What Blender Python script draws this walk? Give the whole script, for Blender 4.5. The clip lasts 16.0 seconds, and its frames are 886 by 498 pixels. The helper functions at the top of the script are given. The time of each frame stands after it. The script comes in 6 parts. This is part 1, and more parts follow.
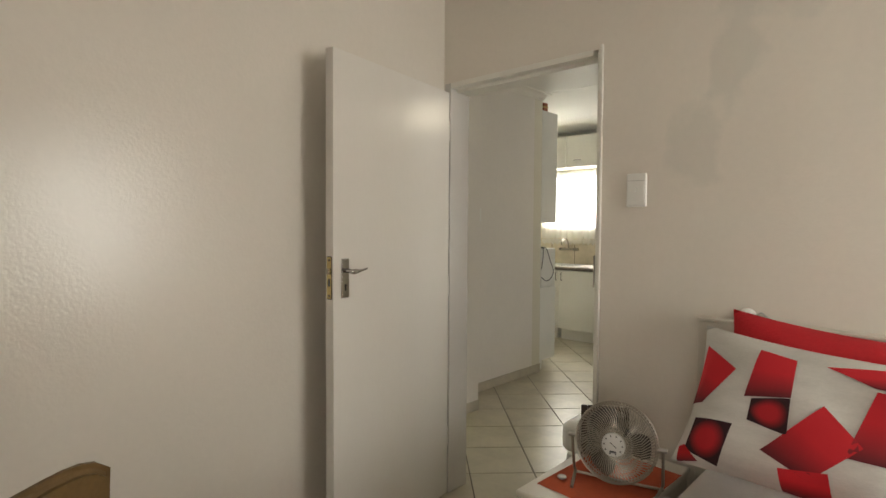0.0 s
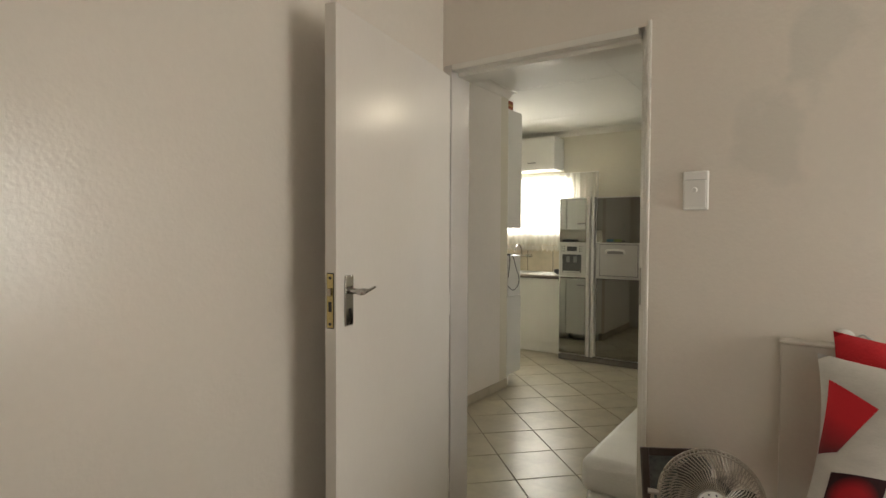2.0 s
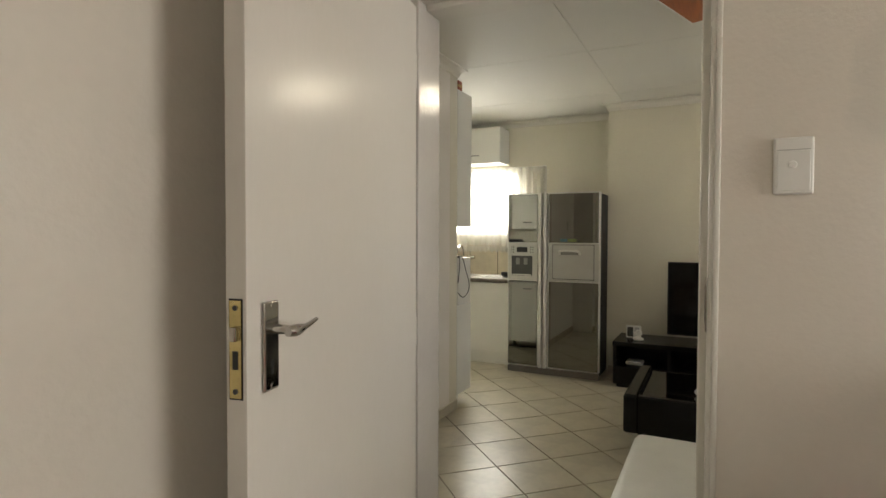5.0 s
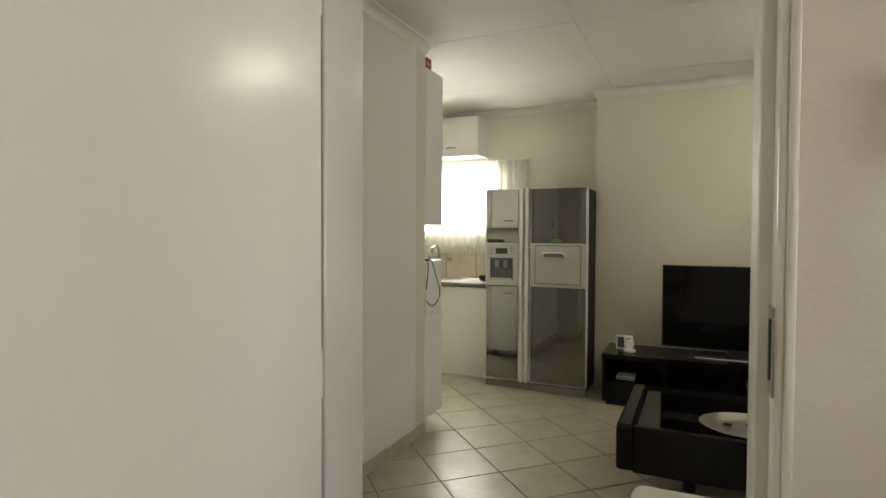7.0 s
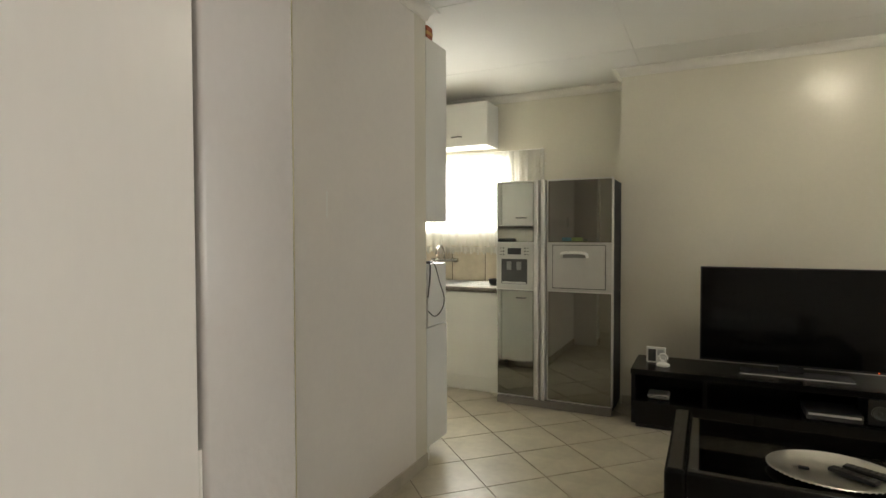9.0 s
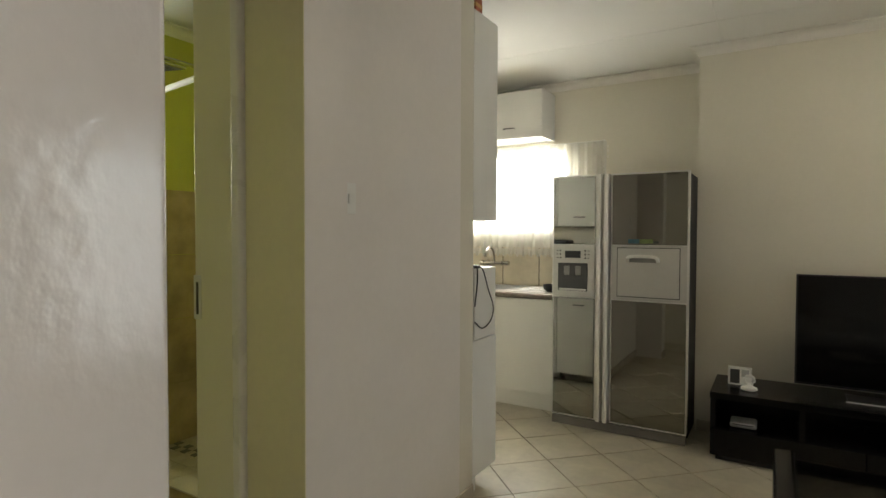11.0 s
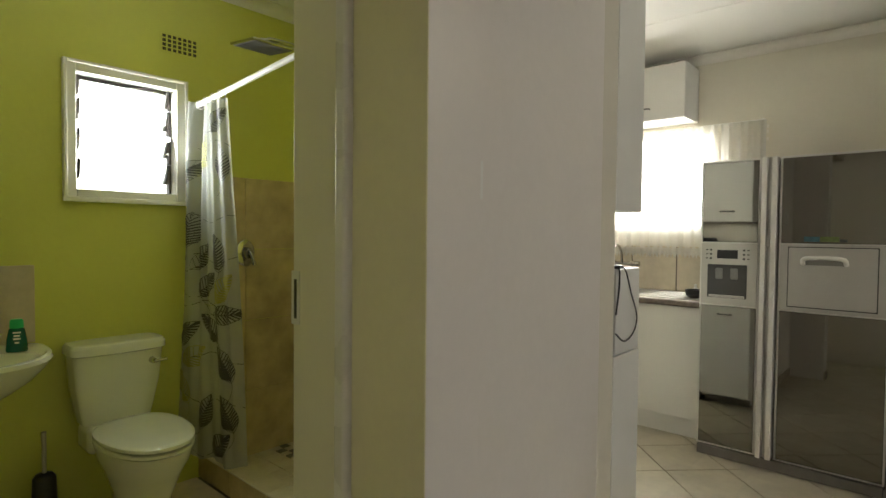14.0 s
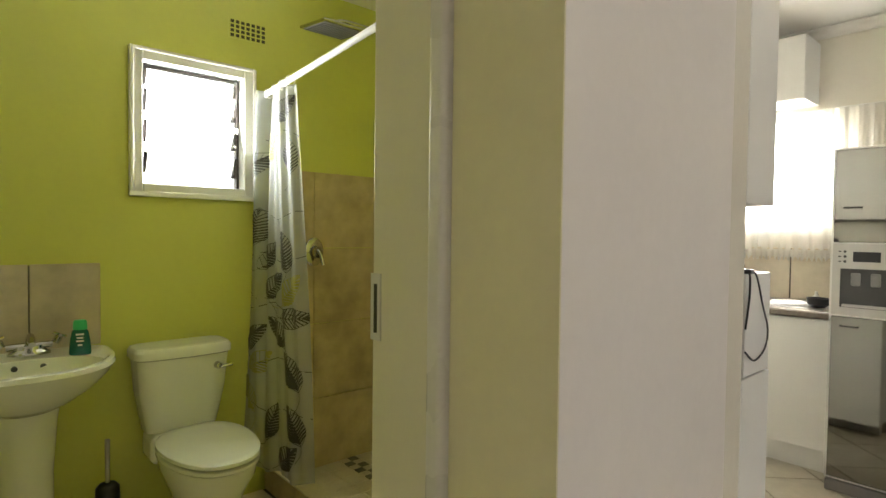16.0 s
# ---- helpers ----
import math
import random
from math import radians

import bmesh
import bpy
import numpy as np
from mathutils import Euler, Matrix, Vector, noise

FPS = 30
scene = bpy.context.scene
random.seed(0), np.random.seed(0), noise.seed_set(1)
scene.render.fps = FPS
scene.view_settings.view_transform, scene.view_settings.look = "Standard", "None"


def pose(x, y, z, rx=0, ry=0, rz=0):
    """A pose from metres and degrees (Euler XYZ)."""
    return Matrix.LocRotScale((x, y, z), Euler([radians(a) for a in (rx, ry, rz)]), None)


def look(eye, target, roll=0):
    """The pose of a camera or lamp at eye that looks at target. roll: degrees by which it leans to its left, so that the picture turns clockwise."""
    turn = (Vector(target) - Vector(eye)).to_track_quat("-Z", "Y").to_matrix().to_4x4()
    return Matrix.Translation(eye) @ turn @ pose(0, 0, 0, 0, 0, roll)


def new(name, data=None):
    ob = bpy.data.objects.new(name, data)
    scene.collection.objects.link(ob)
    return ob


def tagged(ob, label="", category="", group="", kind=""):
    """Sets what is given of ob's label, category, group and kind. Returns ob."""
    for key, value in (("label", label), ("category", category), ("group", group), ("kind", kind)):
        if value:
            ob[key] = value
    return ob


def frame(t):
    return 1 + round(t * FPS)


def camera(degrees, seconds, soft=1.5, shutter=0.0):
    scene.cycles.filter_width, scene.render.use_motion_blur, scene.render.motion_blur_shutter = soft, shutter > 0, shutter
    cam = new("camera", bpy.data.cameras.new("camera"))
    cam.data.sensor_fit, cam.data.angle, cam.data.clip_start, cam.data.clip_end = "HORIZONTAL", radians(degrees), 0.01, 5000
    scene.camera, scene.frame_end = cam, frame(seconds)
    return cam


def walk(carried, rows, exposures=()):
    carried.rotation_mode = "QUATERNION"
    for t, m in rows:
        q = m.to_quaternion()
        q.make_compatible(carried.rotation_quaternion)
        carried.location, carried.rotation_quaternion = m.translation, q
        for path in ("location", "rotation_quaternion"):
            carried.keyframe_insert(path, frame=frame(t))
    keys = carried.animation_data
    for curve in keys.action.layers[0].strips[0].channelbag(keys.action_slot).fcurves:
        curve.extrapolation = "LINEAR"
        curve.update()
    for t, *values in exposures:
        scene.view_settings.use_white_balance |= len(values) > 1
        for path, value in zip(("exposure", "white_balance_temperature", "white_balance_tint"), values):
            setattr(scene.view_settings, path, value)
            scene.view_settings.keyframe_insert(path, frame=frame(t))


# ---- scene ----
cam = camera(77.8, 16.0)
ROWS = [
    (0, 0.148, -0.069, 1.365, 42.58, -2.22, -0.36),
    (0.5, -0.000, -0.053, 1.381, 40.77, -1.76, -0.43),
    (1, -0.116, -0.023, 1.382, 38.85, -1.73, -0.31),
    (1.5, -0.262, 0.015, 1.372, 36.82, -1.64, -0.26),
    (2, -0.399, 0.034, 1.371, 34.43, -1.64, -0.25),
    (2.5, -0.495, 0.060, 1.360, 32.43, -1.59, -0.28),
    (3, -0.590, 0.122, 1.357, 30.89, -1.53, -0.21),
    (3.5, -0.696, 0.209, 1.360, 29.50, -1.47, -0.16),
    (4, -0.796, 0.309, 1.357, 28.20, -1.50, -0.19),
    (6.5, -0.950, 0.934, 1.360, 25.36, -1.56, -0.16),
    (7, -1.007, 1.082, 1.359, 25.08, -1.59, -0.23),
    (7.5, -1.071, 1.224, 1.355, 24.87, -1.61, -0.21),
    (8, -1.123, 1.354, 1.349, 24.97, -1.58, -0.08),
    (10.5, -1.354, 1.864, 1.353, 29.36, -1.64, -0.01),
    (11, -1.388, 1.941, 1.349, 31.13, -1.57, -0.17),
    (11.5, -1.411, 2.022, 1.356, 33.23, -1.62, -0.25),
    (12, -1.446, 2.083, 1.343, 35.61, -1.62, -0.32),
    (12.5, -1.489, 2.123, 1.331, 37.69, -1.64, -0.37),
    (13, -1.556, 2.155, 1.322, 39.13, -1.68, -0.44),
    (13.5, -1.626, 2.180, 1.323, 40.45, -1.78, -0.50),
    (14, -1.695, 2.200, 1.321, 41.83, -1.72, -0.55),
    (14.5, -1.761, 2.227, 1.316, 43.40, -1.72, -0.59),
    (15, -1.828, 2.262, 1.311, 44.99, -1.76, -0.62),
    (15.5, -1.895, 2.298, 1.304, 46.63, -1.68, -0.63),
    (16, -1.964, 2.340, 1.306, 48.32, -1.72, -0.69),
]
walk(cam, [(t, pose(x, y, z, 90 + pitch, roll, yaw)) for t, x, y, z, yaw, pitch, roll in ROWS],
     exposures=[(0.0, -0.04, 6450, 9), (1.5, -0.13, 6500, 10), (3.5, -0.13, 6550, 10), (7.0, 0.1, 6300, 9), (8.0, 0.08, 6300, 9), (10.5, -0.04, 6300, 9), (11.5, -0.08, 6300, 9), (12.5, -0.08, 6350, 9), (14.5, 0.06, 6200, 10), (16.0, 0.60, 6200, 13)])

# ---- world and large lights ----
world = bpy.data.worlds.new("world")
scene.world = world
world.use_nodes = True
wn = world.node_tree.nodes
sky = wn.new("ShaderNodeTexSky")
sky.sky_type, sky.sun_disc = "NISHITA", False
sky.sun_elevation, sky.sun_rotation = radians(50), radians(200)
world.node_tree.links.new(sky.outputs["Color"], wn["Background"].inputs["Color"])
wn["Background"].inputs["Strength"].default_value = 0.12
sun = new("sun", bpy.data.lights.new("sun", "SUN"))
sun.data.energy, sun.data.angle, sun.data.color = 2.5, radians(0.5), (1.0, 0.95, 0.88)
sun.matrix_world = look((0, -8, 12), (0, 0, 0))


def window_light(name, eye, target, w, h, watts, colour):
    ob = new(name, bpy.data.lights.new(name, "AREA"))
    ob.data.shape, ob.data.size, ob.data.size_y = "RECTANGLE", w, h
    ob.data.energy, ob.data.color = watts, colour
    ob.matrix_world = look(eye, target)
    return ob


window_light("bedroom_window_light", (2.02, 1.36, 1.42), (0, 1.36, 1.36), 1.0, 1.25, 24, (1.0, 0.93, 0.86))
# fill added from the south to brighten the north wall; its window is assumed
window_light("bedroom_south_fill_light", (0.95, -1.77, 1.45), (0.95, 0, 1.4), 1.0, 1.15, 9, (1.0, 0.93, 0.86))
window_light("lounge_window_light", (2.42, 4.43, 1.28), (0, 4.0, 1.2), 1.1, 1.62, 20.5, (1.0, 0.95, 0.93))
window_light("kitchen_window_light", (-3.43, 6.50, 1.72), (-3.43, 4.0, 1.3), 0.98, 0.62, 54, (1.0, 0.98, 0.92))
window_light("bathroom_window_light", (-4.63, 3.165, 1.77), (-3.0, 3.0, 2.35), 0.40, 0.48, 16.5, (1.0, 1.0, 0.94))

# ---- materials ----


def mat(name, colour, rough=0.5, metal=0.0, vary=0.06, scale=6.0, bump=0.0, bump_scale=60.0, fine=90.0, spec=0.5, coat=0.0, rnd=0.0, island=0.0, stretch=(1, 1, 1)):
    """Principled material whose colour drifts at two scales, with fine relief."""
    m = bpy.data.materials.new(name)
    m.use_nodes = True
    nt = m.node_tree
    n, l = nt.nodes, nt.links
    b = n["Principled BSDF"]
    b.inputs["Roughness"].default_value, b.inputs["Metallic"].default_value = rough, metal
    b.inputs["Specular IOR Level"].default_value = spec
    b.inputs["Coat Weight"].default_value = coat
    tc = n.new("ShaderNodeTexCoord")
    mp = n.new("ShaderNodeMapping")
    mp.inputs["Scale"].default_value = stretch
    l.new(tc.outputs["Object"], mp.inputs["Vector"])
    big, small = n.new("ShaderNodeTexNoise"), n.new("ShaderNodeTexNoise")
    big.inputs["Scale"].default_value, small.inputs["Scale"].default_value = scale, fine
    big.inputs["Detail"].default_value, small.inputs["Detail"].default_value = 4, 3
    for t in (big, small):
        l.new(mp.outputs["Vector"], t.inputs["Vector"])
    add = n.new("ShaderNodeMath")
    add.operation = "MULTIPLY_ADD"
    add.inputs[1].default_value = 0.35
    l.new(small.outputs["Fac"], add.inputs[0])
    l.new(big.outputs["Fac"], add.inputs[2])
    src = add.outputs[0]
    if rnd or island:
        g = n.new("ShaderNodeObjectInfo") if rnd else n.new("ShaderNodeNewGeometry")
        k = n.new("ShaderNodeMath")
        k.operation = "MULTIPLY_ADD"
        k.inputs[1].default_value = rnd or island
        l.new(g.outputs["Random" if rnd else "Random Per Island"], k.inputs[0])
        l.new(src, k.inputs[2])
        src = k.outputs[0]
    ramp = n.new("ShaderNodeMapRange")
    mid = 0.675 + (rnd or island) / 2
    ramp.inputs["From Min"].default_value, ramp.inputs["From Max"].default_value = mid - 0.35, mid + 0.35
    ramp.inputs["To Min"].default_value, ramp.inputs["To Max"].default_value = 1 - vary * 2, 1 + vary * 2
    l.new(src, ramp.inputs["Value"])
    mul = n.new("ShaderNodeMix")
    mul.data_type, mul.blend_type = "RGBA", "MULTIPLY"
    mul.inputs["Factor"].default_value = 1.0
    mul.inputs["A"].default_value = (*colour, 1)
    l.new(ramp.outputs["Result"], mul.inputs["B"])
    l.new(mul.outputs["Result"], b.inputs["Base Color"])
    rr = n.new("ShaderNodeMapRange")
    rr.inputs["To Min"].default_value, rr.inputs["To Max"].default_value = max(0.02, rough * 0.85), min(1, rough * 1.15)
    l.new(big.outputs["Fac"], rr.inputs["Value"])
    l.new(rr.outputs["Result"], b.inputs["Roughness"])
    if bump:
        bn = n.new("ShaderNodeTexNoise")
        bn.inputs["Scale"].default_value, bn.inputs["Detail"].default_value = bump_scale, 3
        l.new(mp.outputs["Vector"], bn.inputs["Vector"])
        bp = n.new("ShaderNodeBump")
        bp.inputs["Strength"].default_value, bp.inputs["Distance"].default_value = bump, 0.004
        l.new(bn.outputs["Fac"], bp.inputs["Height"])
        l.new(bp.outputs["Normal"], b.inputs["Normal"])
    return m


def glass(name, colour=(0.9, 0.95, 0.93), rough=0.02):
    m = bpy.data.materials.new(name)
    m.use_nodes = True
    b = m.node_tree.nodes["Principled BSDF"]
    b.inputs["Base Color"].default_value = (*colour, 1)
    b.inputs["Roughness"].default_value, b.inputs["Transmission Weight"].default_value = rough, 1.0
    b.inputs["IOR"].default_value = 1.45
    return m


def glow(name, colour, strength):
    m = bpy.data.materials.new(name)
    m.use_nodes = True
    b = m.node_tree.nodes["Principled BSDF"]
    b.inputs["Base Color"].default_value = (*colour, 1)
    b.inputs["Emission Color"].default_value, b.inputs["Emission Strength"].default_value = (*colour, 1), strength
    return m


def cloth(name, colour, pass_through=0.5, clear=0.0):
    """Thin fabric or film that lets light through."""
    m = bpy.data.materials.new(name)
    m.use_nodes = True
    nt = m.node_tree
    n, l = nt.nodes, nt.links
    out = n["Material Output"]
    b = n["Principled BSDF"]
    b.inputs["Base Color"].default_value = (*colour, 1)
    b.inputs["Roughness"].default_value = 0.7
    tr, mx = n.new("ShaderNodeBsdfTranslucent"), n.new("ShaderNodeMixShader")
    tr.inputs["Color"].default_value = (*colour, 1)
    mx.inputs["Fac"].default_value = pass_through
    l.new(b.outputs["BSDF"], mx.inputs[1])
    l.new(tr.outputs["BSDF"], mx.inputs[2])
    last = mx
    if clear:
        tp, m2 = n.new("ShaderNodeBsdfTransparent"), n.new("ShaderNodeMixShader")
        m2.inputs["Fac"].default_value = clear
        l.new(mx.outputs["Shader"], m2.inputs[1])
        l.new(tp.outputs["BSDF"], m2.inputs[2])
        last = m2
    l.new(last.outputs["Shader"], out.inputs["Surface"])
    return m


WALL = mat("wall_paint_cream", (0.745, 0.705, 0.59), 0.25, vary=0.025, scale=1.6, bump=0.25, bump_scale=26, fine=40)
PALE = mat("wall_paint_white", (0.765, 0.722, 0.664), 0.36, vary=0.03, scale=1.3, bump=0.2, bump_scale=26, fine=30)
WALL_BED = mat("wall_paint_bedroom", (0.745, 0.695, 0.615), 0.22, vary=0.03, scale=1.2, bump=0.20, bump_scale=85, fine=40)
WALL_BED_N = mat("wall_paint_bedroom_patched", (0.755, 0.70, 0.615), 0.22, vary=0.03, scale=1.2, bump=0.20, bump_scale=85, fine=40)


def patched(m, colour, spots):
    """Old filler patches with ragged outlines that show through the paint; spots: (x, z, half width, half height, strength)."""
    n, l = m.node_tree.nodes, m.node_tree.links
    b = n["Principled BSDF"]
    src = b.inputs["Base Color"].links[0].from_socket
    tc, rag = n.new("ShaderNodeTexCoord"), n.new("ShaderNodeTexNoise")
    rag.inputs["Scale"].default_value, rag.inputs["Detail"].default_value = 7.0, 5
    l.new(tc.outputs["Object"], rag.inputs["Vector"])
    for x, z, w, h, k in spots:
        mp, ln, sub, mr, mx = n.new("ShaderNodeMapping"), n.new("ShaderNodeVectorMath"), n.new("ShaderNodeMath"), n.new("ShaderNodeMapRange"), n.new("ShaderNodeMix")
        mp.inputs["Location"].default_value = (-x / w, 0, -z / h)
        mp.inputs["Scale"].default_value = (1 / w, 0, 1 / h)
        l.new(tc.outputs["Object"], mp.inputs["Vector"])
        ln.operation = "LENGTH"
        l.new(mp.outputs["Vector"], ln.inputs[0])
        sub.operation = "MULTIPLY_ADD"
        sub.inputs[1].default_value = 2.2
        l.new(rag.outputs["Fac"], sub.inputs[0])
        l.new(ln.outputs["Value"], sub.inputs[2])
        mr.inputs["From Min"].default_value, mr.inputs["From Max"].default_value = 1.75, 2.1
        mr.inputs["To Min"].default_value, mr.inputs["To Max"].default_value = k, 0.0
        l.new(sub.outputs[0], mr.inputs["Value"])
        mx.data_type = "RGBA"
        l.new(mr.outputs["Result"], mx.inputs["Factor"])
        l.new(src, mx.inputs["A"])
        mx.inputs["B"].default_value = (*colour, 1)
        src = mx.outputs["Result"]
    l.new(src, b.inputs["Base Color"])


patched(WALL_BED_N, (0.60, 0.585, 0.52), ((-0.53, 1.66, 0.10, 0.16, 0.42), (-0.40, 1.98, 0.09, 0.24, 0.46), (-0.25, 2.15, 0.16, 0.12, 0.36)))
# olive base colour carries the light bounced off the lime bathroom walls
REVEAL_LIME_BOUNCE = mat("reveal_paint_lime_bounce", (0.74, 0.69, 0.455), 0.30, vary=0.04, scale=1.6, bump=0.25, bump_scale=26, fine=40)
LIME = mat("wall_paint_lime", (0.57, 0.575, 0.105), 0.36, vary=0.03, scale=2, bump=0.25, bump_scale=26, fine=40)
CEIL = mat("ceiling_paint", (0.80, 0.78, 0.72), 0.7, vary=0.02, scale=1.2, bump=0.1, bump_scale=50)
CORN = mat("cornice_paint", (0.79, 0.76, 0.69), 0.55, vary=0.02, bump=0.1)
DOORW = mat("door_enamel", (0.745, 0.710, 0.650), 0.22, vary=0.02, scale=2, bump=0.06, bump_scale=18, stretch=(1, 1, 0.3))
STEEL_PAINT = mat("frame_enamel", (0.75, 0.725, 0.655), 0.28, vary=0.03, scale=3, bump=0.08, bump_scale=22)
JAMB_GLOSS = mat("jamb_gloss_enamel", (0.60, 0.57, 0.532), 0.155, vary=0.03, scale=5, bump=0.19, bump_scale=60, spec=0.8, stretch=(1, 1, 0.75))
# frame enamel with the lime walls' reflected light mixed into its colour
FRAME_LIME_BOUNCE = mat("frame_enamel_lime_bounce", (0.74, 0.70, 0.53), 0.30, vary=0.02, scale=3, bump=0.04, bump_scale=30)
TILE = mat("floor_tile_glaze", (0.475, 0.43, 0.325), 0.32, vary=0.11, scale=5, bump=0.02, bump_scale=30, fine=24, rnd=0.16)
GROUT = mat("grout", (0.12, 0.10, 0.08), 0.9, vary=0.15, scale=20, bump=0.3)
SKIRT = mat("skirting_tile", (0.52, 0.47, 0.38), 0.25, vary=0.08, scale=8, rnd=0.1)
BATHTILE = mat("bath_wall_tile", (0.50, 0.395, 0.205), 0.25, vary=0.17, scale=5, bump=0.08, fine=18, rnd=0.14)
SPLASH = mat("splash_tile", (0.62, 0.55, 0.42), 0.25, vary=0.10, scale=5, fine=22, rnd=0.12)
PORCELAIN = mat("porcelain", (0.72, 0.72, 0.585), 0.12, vary=0.015, scale=3, coat=0.4)
MELAMINE = mat("white_melamine", (0.78, 0.77, 0.72), 0.35, vary=0.02, scale=3, bump=0.04)
CHROME = mat("chrome", (0.50, 0.485, 0.46), 0.09, 1.0, vary=0.08, scale=12)
BRASS = mat("brass", (0.62, 0.52, 0.25), 0.26, 1.0, vary=0.10, scale=30)
STAINLESS = mat("brushed_steel", (0.55, 0.54, 0.51), 0.32, 1.0, vary=0.05, scale=8)
MIRROR = mat("smoked_mirror", (0.225, 0.22, 0.19), 0.03, 1.0, vary=0.015, scale=2)
SILVER = mat("silver_trim", (0.70, 0.69, 0.65), 0.38, 0.35, vary=0.03)
SILVERP = mat("silver_panel", (0.50, 0.49, 0.455), 0.35, 0.35, vary=0.03)
DARKGREY = mat("dark_grey_plastic", (0.055, 0.055, 0.052), 0.4, vary=0.1)
BLACKP = mat("black_plastic", (0.014, 0.014, 0.015), 0.35, vary=0.15)
WENGE = mat("dark_wenge_veneer", (0.005, 0.0045, 0.0045), 0.22, vary=0.15, scale=5, bump=0.1, bump_scale=40, spec=0.25, stretch=(0.2, 4, 4))
SCREEN = mat("tv_screen", (0.003, 0.003, 0.003), 0.08, vary=0.05, spec=0.22)
LEATHER_W = mat("white_leather", (0.78, 0.77, 0.72), 0.4, vary=0.03, bump=0.35, bump_scale=120)
COUNTER = mat("counter_laminate", (0.16, 0.13, 0.10), 0.35, vary=0.25, scale=30)
RUBBER = mat("black_cable", (0.02, 0.02, 0.02), 0.5)
SWITCHW = mat("switch_plastic", (0.80, 0.79, 0.74), 0.3, vary=0.01)
RED = mat("red_cotton", (0.50, 0.012, 0.018), 0.85, vary=0.10, scale=7, bump=0.35, bump_scale=160)
ORANGE = mat("orange_cloth", (0.50, 0.095, 0.035), 0.85, vary=0.12, scale=9, bump=0.3, bump_scale=160)
BROWN = mat("brown_leather", (0.15, 0.09, 0.03), 0.5, vary=0.2, scale=9, bump=0.3, bump_scale=90)
NSTAND = mat("cream_painted_wood", (0.70, 0.66, 0.57), 0.4, vary=0.04, scale=6, bump=0.08)
GLASS = glass("clear_glass")
SMOKED = glass("smoked_glass", (0.12, 0.115, 0.11))
SHEER = cloth("sheer_curtain", (0.86, 0.84, 0.78), 0.6, 0.25)
OUTSIDE = glow("bright_outdoors", (1.0, 0.99, 0.96), 3.2)
LAMP = glow("lamp_diffuser", (1.0, 0.88, 0.66), 47.0)

# ---- building helpers ----


def box(bm, x0, y0, z0, x1, y1, z1, bev=0.0, seg=2, m=None):
    r = bmesh.ops.create_cube(bm, size=1.0, matrix=(m or Matrix()) @ Matrix.Translation(((x0 + x1) / 2, (y0 + y1) / 2, (z0 + z1) / 2)) @ Matrix.Diagonal((abs(x1 - x0), abs(y1 - y0), abs(z1 - z0), 1)))
    if bev:
        edges = list({e for v in r["verts"] for e in v.link_edges})
        bmesh.ops.bevel(bm, geom=edges, offset=bev, segments=seg, profile=0.5, affect="EDGES")
    return bm


def cyl(bm, p0, p1, r0, r1=None, n=20):
    p0, p1 = Vector(p0), Vector(p1)
    d = p1 - p0
    m = Matrix.Translation((p0 + p1) / 2) @ d.to_track_quat("Z", "Y").to_matrix().to_4x4()
    bmesh.ops.create_cone(bm, cap_ends=True, segments=n, radius1=r0, radius2=r0 if r1 is None else r1, depth=d.length, matrix=m)
    return bm


def lathe(bm, prof, m=None, n=32, sx=1.0, sy=1.0):
    """Turns a profile of (radius, height) about z, pressed to sx by sy."""
    m = m or Matrix()
    rings = []
    for r, z in prof:
        rings.append([bm.verts.new(m @ Vector((r * sx * math.cos(2 * math.pi * i / n), r * sy * math.sin(2 * math.pi * i / n), z))) for i in range(n)])
    for a, b in zip(rings, rings[1:]):
        for i in range(n):
            bm.faces.new((a[i], a[(i + 1) % n], b[(i + 1) % n], b[i]))
    bm.faces.new(list(reversed(rings[0])))
    bm.faces.new(rings[-1])
    return bm


def tube(bm, pts, r, n=8, taper=None):
    """A round bar along a line of points; taper scales its radius from end to end."""
    pts = [Vector(p) for p in pts]
    rings = []
    for i, p in enumerate(pts):
        d = (pts[min(i + 1, len(pts) - 1)] - pts[max(i - 1, 0)]).normalized()
        up = Vector((0, 0, 1)) if abs(d.z) < 0.9 else Vector((1, 0, 0))
        s = d.cross(up).normalized()
        u = s.cross(d)
        rings.append([bm.verts.new(p + r * (taper(i / (len(pts) - 1)) if taper else 1.0) * (math.cos(2 * math.pi * k / n) * s + math.sin(2 * math.pi * k / n) * u)) for k in range(n)])
    for a, b in zip(rings, rings[1:]):
        for k in range(n):
            bm.faces.new((a[k], a[(k + 1) % n], b[(k + 1) % n], b[k]))
    bm.faces.new(list(reversed(rings[0])))
    bm.faces.new(rings[-1])
    return bm


def curve_pts(pts, n=24):
    """Smooth points through a few given ones."""
    P = [Vector(p) for p in pts]
    P = [2 * P[0] - P[1]] + P + [2 * P[-1] - P[-2]]
    out = []
    for i in range(1, len(P) - 2):
        a, b, c, d = P[i - 1:i + 3]
        for k in range(n):
            t = k / n
            out.append(0.5 * ((2 * b) + (c - a) * t + (2 * a - 5 * b + 4 * c - d) * t * t + (3 * b - a - 3 * c + d) * t ** 3))
    out.append(P[-2])
    return out


def mesh(name, bm, material, smooth=False):
    me = bpy.data.meshes.new(name)
    bmesh.ops.recalc_face_normals(bm, faces=bm.faces[:])
    bm.to_mesh(me)
    bm.free()
    me.materials.append(material)
    if smooth:
        me.shade_smooth()
        if len(me.polygons) <= 160:
            weighted_normals(me)
        else:
            me.set_sharp_from_angle(angle=radians(40))
    return me


